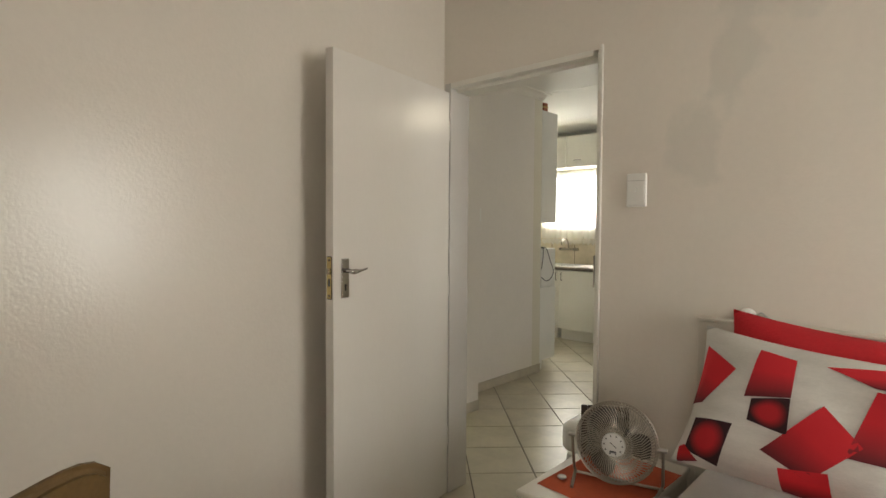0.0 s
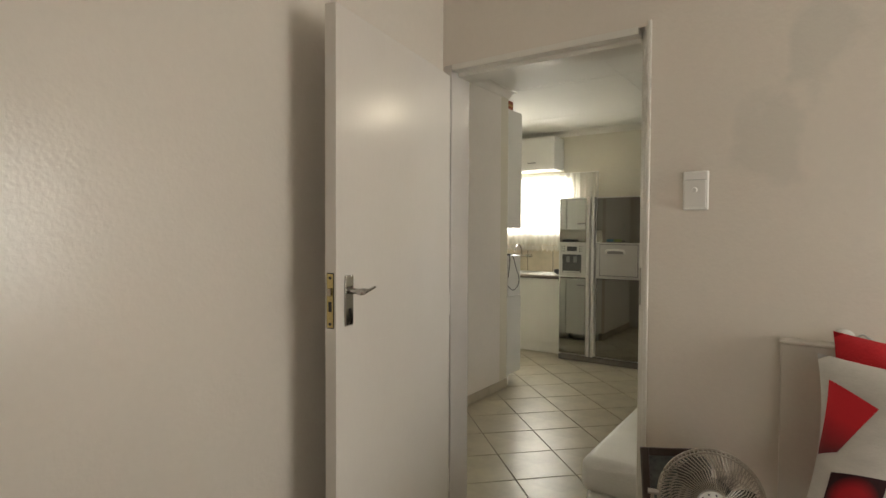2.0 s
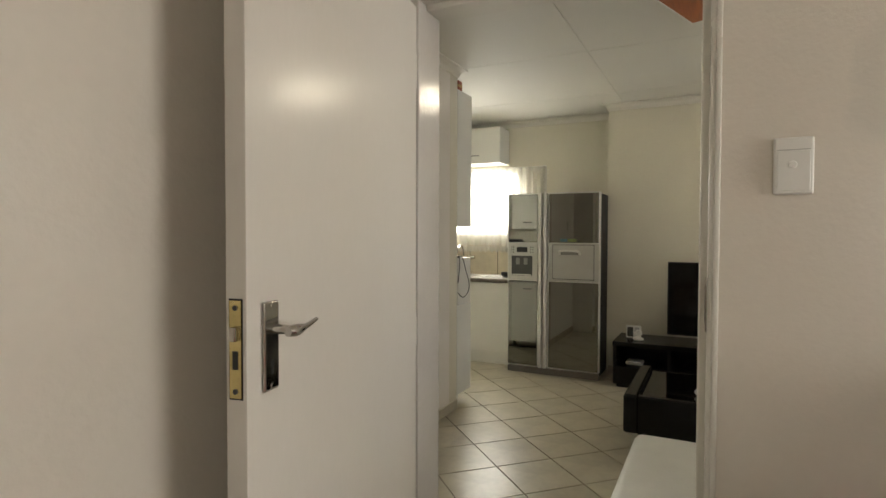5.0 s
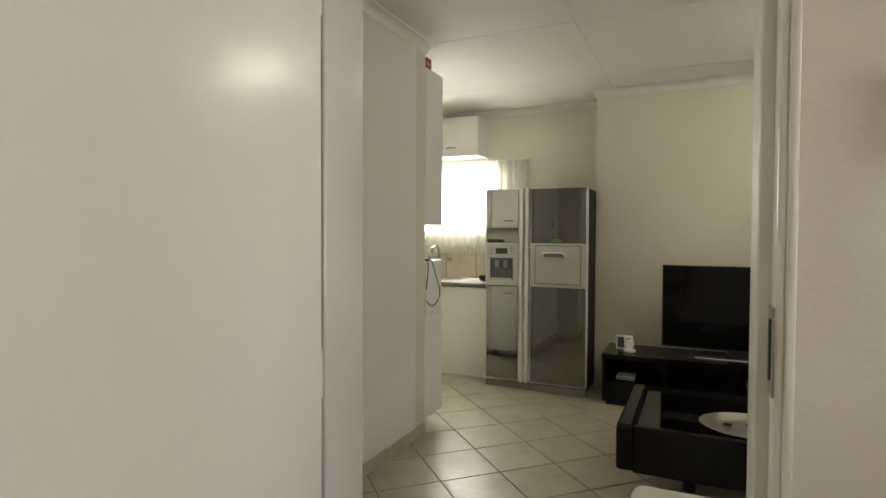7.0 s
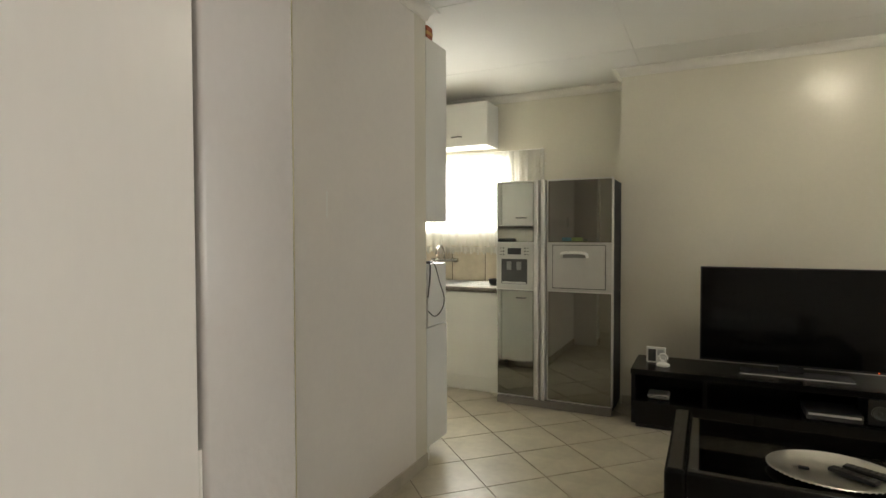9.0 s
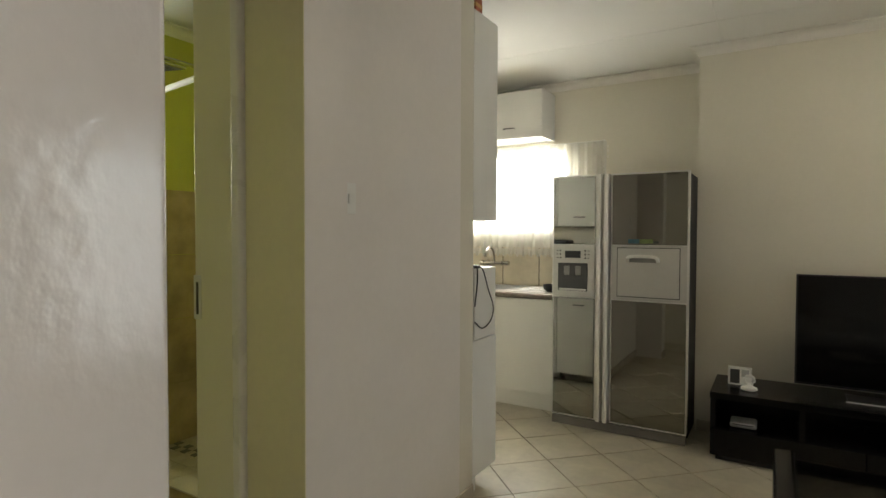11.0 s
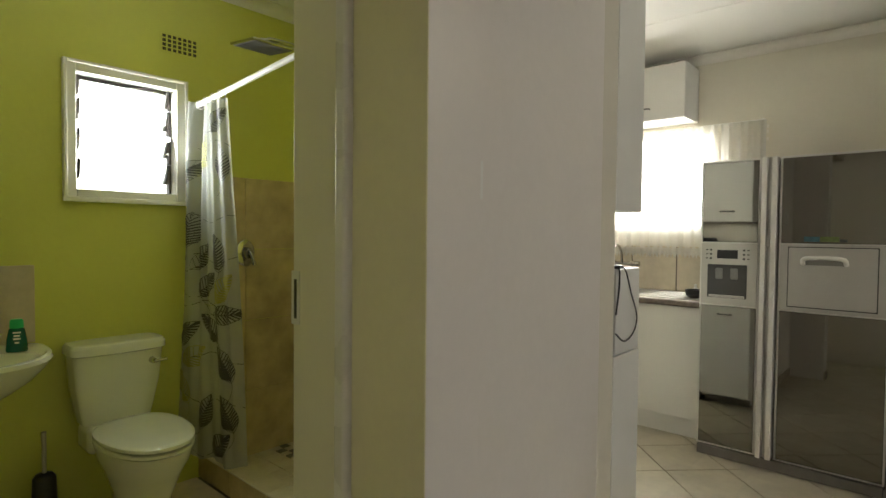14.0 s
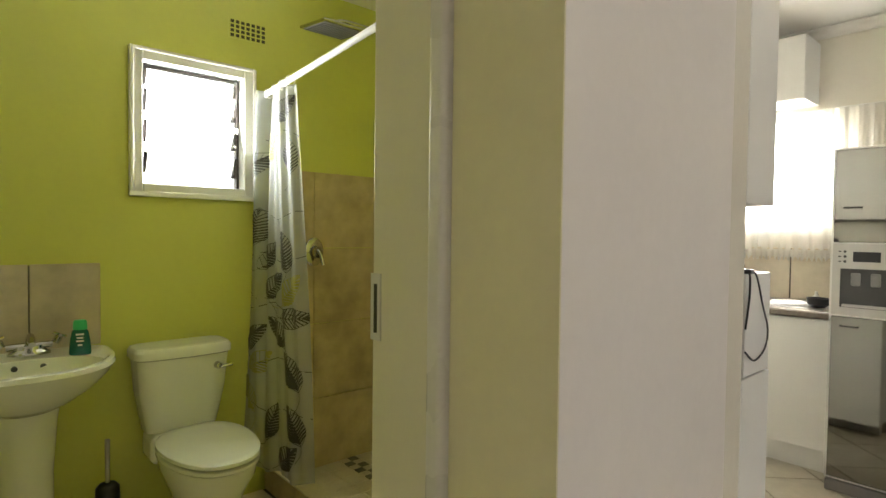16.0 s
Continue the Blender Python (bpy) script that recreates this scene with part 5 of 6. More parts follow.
ch = thing("chair", (-1.40, 0.02, 0), "brown leather chair with a rounded backrest", "chair")


def chair():
    bm = bmesh.new()
    g = []
    for j in range(9):
        v = j / 8
        row = []
        for i in range(17):
            u = i / 16 * 2 - 1
            z = 0.44 + (0.448 - 0.060 * (1 - u) ** 1.3 - 0.05 * max(0.0, u) ** 6) * v
            row.append(bm.verts.new((-1.215 + 0.05 * v - 0.05 * u * u, 0.06 + 0.245 * u, z)))
        g.append(row)
    for a, b in zip(g, g[1:]):
        for i in range(16):
            bm.faces.new((a[i], a[i + 1], b[i + 1], b[i]))
    bmesh.ops.recalc_face_normals(bm, faces=bm.faces[:])
    bmesh.ops.solidify(bm, geom=bm.faces[:], thickness=0.045)
    bmesh.ops.bevel(bm, geom=[e for e in bm.edges if e.is_manifold and e.calc_face_angle(0) > 1.0], offset=0.018, segments=3, affect="EDGES")
    part("backrest", bm, BROWN, ch)
    part("seat", box(bmesh.new(), -1.66, -0.21, 0.40, -1.22, 0.25, 0.47, 0.025, 4), BROWN, ch)
    for x in (-1.63, -1.25):
        for y in (-0.17, 0.21):
            part("leg", cyl(bmesh.new(), (x, y, 0.0012), (x, y, 0.41), 0.014, 0.02, 14), WENGE, ch)


chair()

# ---- bathroom ----
bw = thing("window_4", (WX, 3.165, 1.47), "small louvre window in a white moulded timber casing", "window", kind="structure")
o0, o1, p0, p1 = 2.893, 3.437, 1.448, 2.078
i0, i1, q0, q1 = 2.945, 3.382, 1.502, 2.026
for a, b, c, d in ((o0, p0, i0, p1), (i1, p0, o1, p1), (i0, p0, i1, q0), (i0, q1, i1, p1)):
    part("casing", box(bmesh.new(), WX + 0.0005, a, b, WX + 0.022, c, d, 0.006, 3), STEEL_PAINT, bw)
for a, b, c, d in ((2.9255, 1.4805, i0, 2.0445), (i1, 1.4805, 3.4045, 2.0445), (i0, 1.4805, i1, q0), (i0, q1, i1, 2.0445)):
    part("reveal", box(bmesh.new(), WX - 0.12, a, b, WX - 0.0005, c, d, 0.002, 1), STEEL_PAINT, bw)
part("sill", box(bmesh.new(), WX + 0.0225, o0 - 0.004, p0 - 0.004, WX + 0.034, o1 + 0.004, p0 + 0.02, 0.005, 3), STEEL_PAINT, bw)
for a, b, c, d in ((o0, p0, o0 + 0.016, p1), (o1 - 0.016, p0, o1, p1), (o0 + 0.016, p1 - 0.016, o1 - 0.016, p1)):
    part("casing_bead", box(bmesh.new(), WX + 0.0222, a, b, WX + 0.033, c, d, 0.005, 3), STEEL_PAINT, bw)
LOUVRE = mat("louvre_metal", (0.10, 0.085, 0.075), 0.5, 0.4, vary=0.2)
for y in (i0 + 0.002, i1 - 0.014):
    part("channel", box(bmesh.new(), WX - 0.075, y, q0 + 0.002, WX - 0.045, y + 0.012, q1 - 0.002, 0.001, 1), LOUVRE, bw, "dark louvre channel")
part("head_rail", box(bmesh.new(), WX - 0.08, i0 + 0.015, q1 - 0.02, WX - 0.04, i1 - 0.015, q1 - 0.001), LOUVRE, bw)
for k in range(4):
    z = 1.595 + min(k * 0.136, 0.385)
    m = pose(WX - 0.050, 0, z, 0, -55, 0)
    q = part("louvre_blade", box(bmesh.new(), -0.07, i0 + 0.018, -0.0025, 0.07, i1 - 0.018, 0.0025, m=m), GLASS, bw, "tilted clear glass blade")
    q.visible_shadow = False
    for y in (i0 + 0.015, i1 - 0.029):
        bm = box(bmesh.new(), -0.056, y, -0.013, 0.056, y + 0.014, 0.013, m=m)
        for v in bm.verts:
            p = m.inverted() @ v.co
            if p.z < 0:
                v.co = m @ Vector((p.x * 0.35 - 0.02, p.y, p.z))
        part("clip", bm, LOUVRE, bw, "dark wedge shaped blade clip")
part("catch", tube(bmesh.new(), [(WX - 0.03, i1 - 0.022, 1.70), (WX - 0.012, i1 - 0.03, 1.708), (WX - 0.004, i1 - 0.045, 1.70)], 0.004, 8), CHROME, bw)

vent = thing("air_vent", (WX, 3.405, 2.258), "lime painted air brick with rows of square holes", "vent", kind="structure")
part("plate", box(bmesh.new(), WX + 0.0005, 3.312, 2.212, WX + 0.004, 3.500, 2.304, 0.001, 1), LIME, vent)
for i in range(7):
    for j in range(4):
        y, z = 3.3215 + i * 0.0252, 2.2195 + j * 0.0215
        part("hole", box(bmesh.new(), WX + 0.0041, y, z, WX + 0.0052, y + 0.0165, z + 0.0145), mat("vent_dark", (0.07, 0.065, 0.03), 0.9) if i + j == 0 else bpy.data.materials["vent_dark"], vent, smooth=False)

wtile = thing("shower_wall_tiles", (WX, 3.95, 0), "large brown stone look tiles lining the shower", "wall tiles", kind="structure")
for j in range(4):
    z0 = 0.01 + j * 0.402
    for y0, y1 in ((3.64, 3.758), (3.761, 4.245)):
        part("tile", box(bmesh.new(), WX + 0.0005, y0, z0, WX + 0.010, y1, z0 + 0.399, 0.0012, 1), BATHTILE, wtile, smooth=False)
    for i in range(3):
        x0 = WX + 0.0105 + i * 0.565
        part("tile", box(bmesh.new(), x0, 4.236, z0, x0 + 0.562, 4.2455, z0 + 0.399, 0.0012, 1), BATHTILE, wtile, smooth=False)
sk = thing("basin_splashback", (WX, 2.45, 0.83), "two beige stone look tiles above the basin", "wall tiles", kind="structure")
part("joint", box(bmesh.new(), WX + 0.0005, 2.23, 0.833, WX + 0.005, 2.78, 1.16), GROUT, sk)
for y0, y1 in ((2.22, 2.5485), (2.5545, 2.787)):
    part("tile", box(bmesh.new(), WX + 0.0005, y0, 0.832, WX + 0.010, y1, 1.164, 0.0015, 1), mat("stone_tile", (0.50, 0.415, 0.285), 0.3, vary=0.14, scale=7, fine=24), sk, smooth=False)

kerb = thing("shower_kerb", (-3.73, 3.56, 0), "low tiled kerb along the shower floor", "kerb", kind="structure")
part("core", box(bmesh.new(), WX + 0.001, 3.505, 0.0, -2.876, 3.60, 0.128), GROUT, kerb)
for i in range(5):
    x0 = WX + 0.002 + i * 0.342
    part("cap_tile", box(bmesh.new(), x0, 3.492, 0.1285, x0 + 0.339, 3.612, 0.138, 0.002, 1), mat("pale_tile", (0.64, 0.57, 0.40), 0.25, vary=0.08) if i == 0 else bpy.data.materials["pale_tile"], kerb, smooth=False)
    part("face_tile", box(bmesh.new(), x0, 3.493, 0.009, x0 + 0.339, 3.5045, 0.128, 0.0015, 1), BATHTILE, kerb, smooth=False)
sf = thing("shower_floor", (-3.7, 3.9, 0), "pale tiled shower floor with a dark chequered mosaic strip", "floor", kind="structure")
part("bed", box(bmesh.new(), WX + 0.001, 3.6005, 0.0, -2.876, 4.2355, 0.030), GROUT, sf)
for i in range(17):
    for j in range(6):
        x0, y0 = WX + 0.012 + i * 0.100, 3.603 + j * 0.1055
        if j == 3:
            continue
        part("tile", box(bmesh.new(), x0, y0, 0.0302, x0 + 0.0965, y0 + 0.102, 0.038, 0.0015, 1), bpy.data.materials["pale_tile"], sf, smooth=False)
MOSAIC = mat("dark_mosaic", (0.10, 0.085, 0.055), 0.4, vary=0.3, scale=20)
for i in range(34):
    for j in range(2):
        x0, y0 = WX + 0.012 + i * 0.050, 3.9205 + j * 0.0515
        part("mosaic_tile", box(bmesh.new(), x0, y0, 0.0302, x0 + 0.047, y0 + 0.0485, 0.0385, 0.0015, 1), MOSAIC if (i + j) % 2 else bpy.data.materials["pale_tile"], sf, smooth=False)

# shower rail and curtain
rail = thing("shower_rail", (-3.73, 3.4, 1.97), "white shower curtain rail with plastic rings", "shower rail")
RZ = lambda x: 1.948 + (x - WX) * 0.080
part("rail", tube(bmesh.new(), [(x, 3.46, RZ(x)) for x in (WX + 0.001, -4.0, -3.5, -2.877)], 0.0135, 12), SWITCHW, rail)
part("flange", cyl(bmesh.new(), (WX + 0.0008, 3.46, RZ(WX)), (WX + 0.012, 3.46, RZ(WX)), 0.028, n=20), SWITCHW, rail)
CURT = cloth("curtain_film", (0.46, 0.47, 0.44), 0.30, 0.32)
INK = mat("dark_leaf_print", (0.045, 0.045, 0.035), 0.5, vary=0.1)
INK2 = mat("olive_leaf_print", (0.26, 0.25, 0.06), 0.5, vary=0.1)


def curtain_at(u, v):
    """u across the gathered curtain, v from hem to top."""
    wid = 0.475 - 0.125 * v
    x = -4.575 + wid * u
    fold = 0.045 * math.exp(-((u - 0.30) / 0.045) ** 2) - 0.030 * math.exp(-((u - 0.16) / 0.07) ** 2)
    ph = u * 2 * math.pi * 2.2
    y = 3.46 - 0.085 * (1 - v) ** 0.8 * (1 - u) + 0.02 * u * (1 - v) + fold * (0.55 + 0.45 * v) + 0.007 * math.sin(ph + 2.2 * v) + 0.006 * math.sin(2.7 * ph + 5 * v)
    if u > 0.9:
        y += 0.25 * (u - 0.9)
    z = 0.19 + (1.972 - 0.018 * u - 0.19) * v + 0.012 * math.sin(ph) * (1 - v) ** 4
    return Vector((x, y, z))


sc = thing("shower_curtain", (-4.30, 3.4, 0.17), "translucent white shower curtain printed with dark leaves, drawn aside", "shower curtain")
bm = bmesh.new()
nu, nv = 80, 50
g = [[bm.verts.new(curtain_at(i / nu, j / nv)) for i in range(nu + 1)] for j in range(nv + 1)]
for j in range(nv):
    for i in range(nu):
        bm.faces.new((g[j][i], g[j][i + 1], g[j + 1][i + 1], g[j + 1][i]))
part("film", bm, CURT, sc)


def stroke(bm, pts, w):
    """A printed line on the curtain through (u, v) points, in curtain widths and heights."""
    v3 = [curtain_at(min(max(u, 0.0), 1.0), min(max(v, 0.0), 1.0)) + Vector((0, -0.0022, 0)) for u, v in pts]
    prev = None
    for k, p in enumerate(v3):
        d = (v3[min(k + 1, len(v3) - 1)] - v3[max(k - 1, 0)]).normalized()
        s = d.cross(Vector((0, -1, 0))).normalized() * w / 2
        cur = bm.verts.new(p - s), bm.verts.new(p + s)
        if prev:
            bm.faces.new((prev[0], prev[1], cur[1], cur[0]))
        prev = cur


def leaf_print(u, v, turn, size, material):
    """One leaf: rim, midrib, stalk and close slanting stripes."""
    bm = bmesh.new()
    H, W = 1.76, 0.42
    c, s = math.cos(turn), math.sin(turn)

    def put(a, b):
        x, z = (a * c - b * s) * size, (a * s + b * c) * size
        return u + x / W, v + z / H
    half = lambda a: 0.25 * math.sin(math.pi * min(max(a, 0), 1) ** 0.85) ** 0.9
    edge = [i / 16 for i in range(17)]
    stroke(bm, [put(a - 0.5, 0) for a in edge], 0.0032)
    for sgn in (1, -1):
        stroke(bm, [put(a - 0.5, sgn * half(a)) for a in edge], 0.0032)
        for i in range(1, 13):
            a = i / 13.5
            e = min(0.985, a + 0.15)
            stroke(bm, [put(a - 0.5 + (e - a) * t, sgn * half(e) * t) for t in (0, 0.25, 0.5, 0.75, 1)], 0.0125 if sgn > 0 else 0.0095)
    stroke(bm, [put(-0.5 - 0.11 * t, 0.03 * t * t) for t in (0, 1, 2, 3, 4)], 0.003)
    part("leaf_print", bm, material, sc, "printed striped leaf")


spots = [(0.39, 0.563, 0.8, 1), (0.5, 0.487, 0.7, 1), (0.74, 0.577, 1.7, 1), (0.8, 0.48, 0.9, 2), (0.84, 0.41, 0.1, 1), (0.58, 0.368, 2.4, 1), (0.81, 0.276, 2.0, 1), (0.83, 0.144, 1.9, 1), (0.46, 0.131, 1.2, 1), (0.7, 0.053, 0.8, 1), (0.14, 0.341, 0.8, 1), (0.2, 0.636, 1.4, 1), (0.1, 0.189, 2.1, 2), (0.28, 0.283, 0.6, 2), (0.77, 0.943, 0.6, 1), (0.84, 0.826, 1.7, 1), (0.42, 0.856, 1.2, 2), (0.15, 0.799, 0.8, 1)]
for u, v, turn, ink in spots:
    leaf_print(u, v, turn, 0.185, INK if ink == 1 else INK2)
for v in (0.875, 0.67, 0.56, 0.43, 0.29, 0.165):
    bm = bmesh.new()
    stroke(bm, [(t / 12, v + 0.012 * math.sin(t * 0.7 + v * 9)) for t in range(13)], 0.0035)
    part("stem_print", bm, INK, sc)
for i in range(5):
    x = -4.55 + i * 0.075
    ringp = [(x, 3.46 + 0.021 * math.cos(a), RZ(x) - 0.004 + 0.021 * math.sin(a)) for a in [k * math.pi / 8 for k in range(17)]]
    part("ring", tube(bmesh.new(), ringp, 0.003, 6), SWITCHW, sc)

sh = thing("rain_shower", (-4.3, 3.70, 2.26), "square chrome rain shower head on a wall arm", "shower head")
part("arm", tube(bmesh.new(), curve_pts([(-4.29, 4.235, 2.300), (-4.29, 4.05, 2.312), (-4.29, 3.85, 2.318), (-4.29, 3.74, 2.312), (-4.29, 3.70, 2.285)], 6), 0.011, 10), CHROME, sh)
part("flange", cyl(bmesh.new(), (-4.29, 4.2355, 2.300), (-4.29, 4.226, 2.300), 0.028, n=20), CHROME, sh)
m = pose(-4.29, 3.70, 2.265, 0, 6, 0)
plt = part("plate", box(bmesh.new(), -0.118, -0.118, -0.006, 0.118, 0.118, 0.008, 0.005, 2, m), CHROME, sh)
part("swivel", lathe(bmesh.new(), [(0.05, 0.008), (0.046, 0.016), (0.024, 0.026), (0.02, 0.04)], m, 24), CHROME, sh)
# face colour is darker than the plate to hold the underside's shade
part("face", box(bmesh.new(), -0.104, -0.104, -0.0085, 0.104, 0.104, -0.0062, m=m), mat("underside_shade_steel", (0.26, 0.25, 0.23), 0.45, 0.7), plt, "steel nozzle face, darkened for its shaded underside")
bm = bmesh.new()
for i in range(12):
    for j in range(12):
        cyl(bm, m @ Vector((-0.093 + i * 0.017, -0.093 + j * 0.017, -0.0115)), m @ Vector((-0.093 + i * 0.017, -0.093 + j * 0.017, -0.0084)), 0.0042, n=6)
part("nozzles", bm, BLACKP, plt)

mx = thing("shower_mixer", (WX, 3.756, 1.2), "round chrome shower mixer with a lever handle", "shower mixer")
MM = Matrix.Translation((WX + 0.0105, 3.756, 1.195)) @ Matrix.Rotation(radians(90), 4, "Y")
part("rosette", lathe(bmesh.new(), [(0.066, 0), (0.066, 0.005), (0.060, 0.010), (0.030, 0.012), (0.028, 0.045), (0.024, 0.05)], MM, 36, 1.15, 0.85), CHROME, mx)
part("lever", tube(bmesh.new(), [(WX + 0.055, 3.756, 1.205), (WX + 0.075, 3.762, 1.185), (WX + 0.085, 3.772, 1.13)], 0.011, 10), CHROME, mx)


def toilet():
    cy = 3.072
    t = thing("toilet", (-4.3, cy, 0), "white porcelain close coupled toilet with closed lid", "toilet")
    bm = bmesh.new()
    rings = []
    for z, hw, xf in ((0.452, 0.143, -4.445), (0.51, 0.155, -4.435), (0.62, 0.175, -4.420), (0.765, 0.186, -4.408)):
        r = []
        for k in range(28):
            a = 2 * math.pi * k / 28
            e = 0.35
            dx = abs(math.cos(a)) ** e * (1 if math.cos(a) >= 0 else -1)
            dy = abs(math.sin(a)) ** e * (1 if math.sin(a) >= 0 else -1)
            xm, xh = (xf + WX + 0.006) / 2, (xf - WX - 0.006) / 2
            bow = 0.014 * (1 - dy * dy) if dx > 0 else 0
            r.append(bm.verts.new((xm + dx * xh + bow, cy + dy * hw, z)))
        rings.append(r)
    for a, b in zip(rings, rings[1:]):
        for k in range(28):
            bm.faces.new((a[k], a[(k + 1) % 28], b[(k + 1) % 28], b[k]))
    bm.faces.new(list(reversed(rings[0])))
    bm.faces.new(rings[-1])
    part("cistern", bm, PORCELAIN, t)
    bm = bmesh.new()
    rings = []
    for z, g_ in ((0.766, 0.004), (0.772, 0.012), (0.800, 0.012), (0.814, 0.002), (0.818, -0.02)):
        r = []
        for k in range(28):
            a = 2 * math.pi * k / 28
            dx = abs(math.cos(a)) ** 0.35 * (1 if math.cos(a) >= 0 else -1)
            dy = abs(math.sin(a)) ** 0.35 * (1 if math.sin(a) >= 0 else -1)
            xm, xh = (-4.408 + WX + 0.004) / 2, (-4.408 - WX - 0.004) / 2
            r.append(bm.verts.new((xm + dx * (xh + (g_ if dx > 0 else min(g_, 0))) + (0.016 * (1 - dy * dy) if dx > 0 else 0), cy + dy * (0.186 + g_), z)))
        rings.append(r)
    for a, b in zip(rings, rings[1:]):
        for k in range(28):
            bm.faces.new((a[k], a[(k + 1) % 28], b[(k + 1) % 28], b[k]))
    bm.faces.new(list(reversed(rings[0])))
    bm.faces.new(rings[-1])
    part("cistern_lid", bm, PORCELAIN, t)
    lv = part("flush_lever", tube(bmesh.new(), [(-4.392, cy + 0.125, 0.715), (-4.365, cy + 0.130, 0.715), (-4.360, cy + 0.155, 0.718), (-4.362, cy + 0.175, 0.720)], 0.007, 8), CHROME, t, "chrome flush lever")
    part("lever_boss", cyl(bmesh.new(), (-4.405, cy + 0.125, 0.715), (-4.378, cy + 0.125, 0.715), 0.016, 0.012, 14), CHROME, lv)

    def oval(z, front, half, back, n=36, power=0.85):
        xc, z, half = -4.24, z * 1.045, half * 0.91
        pts = []
        for k in range(n):
            a = 2 * math.pi * k / n
            ca, sa = math.cos(a), math.sin(a)
            x = xc + (front - xc) * ca if ca > 0 else xc + (xc - back) * ca
            e = power if ca > 0 else 0.6
            pts.append((x, cy + 0.022 + half * (abs(sa) ** e) * (1 if sa >= 0 else -1), z))
        return pts

    def loft(sections):
        bm = bmesh.new()
        rs = [[bm.verts.new(p) for p in s] for s in sections]
        n = len(rs[0])
        for a, b in zip(rs, rs[1:]):
            for k in range(n):
                bm.faces.new((a[k], a[(k + 1) % n], b[(k + 1) % n], b[k]))
        bm.faces.new(list(reversed(rs[0])))
        bm.faces.new(rs[-1])
        return bm
    part("bowl", loft([oval(0.009, -4.06, 0.105, -4.45), oval(0.06, -4.07, 0.098, -4.44), oval(0.18, -4.06, 0.110, -4.43), oval(0.28, -4.01, 0.150, -4.44), oval(0.35, -3.955, 0.182, -4.46), oval(0.395, -3.942, 0.190, -4.47)]), PORCELAIN, t)
    part("rear_shelf", box(bmesh.new(), WX + 0.02, cy - 0.14, 0.33, -4.40, cy + 0.15, 0.4515, 0.03, 4), PORCELAIN, t)
    part("seat", loft([oval(0.397, -3.942, 0.188, -4.43), oval(0.402, -3.932, 0.196, -4.435), oval(0.412, -3.932, 0.196, -4.435), oval(0.417, -3.940, 0.190, -4.43)]), PORCELAIN, t)
    part("seat_lid", loft([oval(0.4205, -3.942, 0.188, -4.43), oval(0.426, -3.930, 0.197, -4.435), oval(0.438, -3.932, 0.196, -4.435), oval(0.447, -3.955, 0.178, -4.42), oval(0.450, -4.05, 0.12, -4.38)]), PORCELAIN, t, "closed white plastic lid")
    for s in (-0.07, 0.07):
        part("hinge", cyl(bmesh.new(), (-4.425, cy + 0.02 + s - 0.015, 0.452), (-4.425, cy + 0.02 + s + 0.015, 0.452), 0.011, n=12), PORCELAIN, t)
    part("floor_bolt", cyl(bmesh.new(), (-4.20, cy - 0.112, 0.05), (-4.20, cy - 0.125, 0.05), 0.012, n=12), CHROME, t)


toilet()


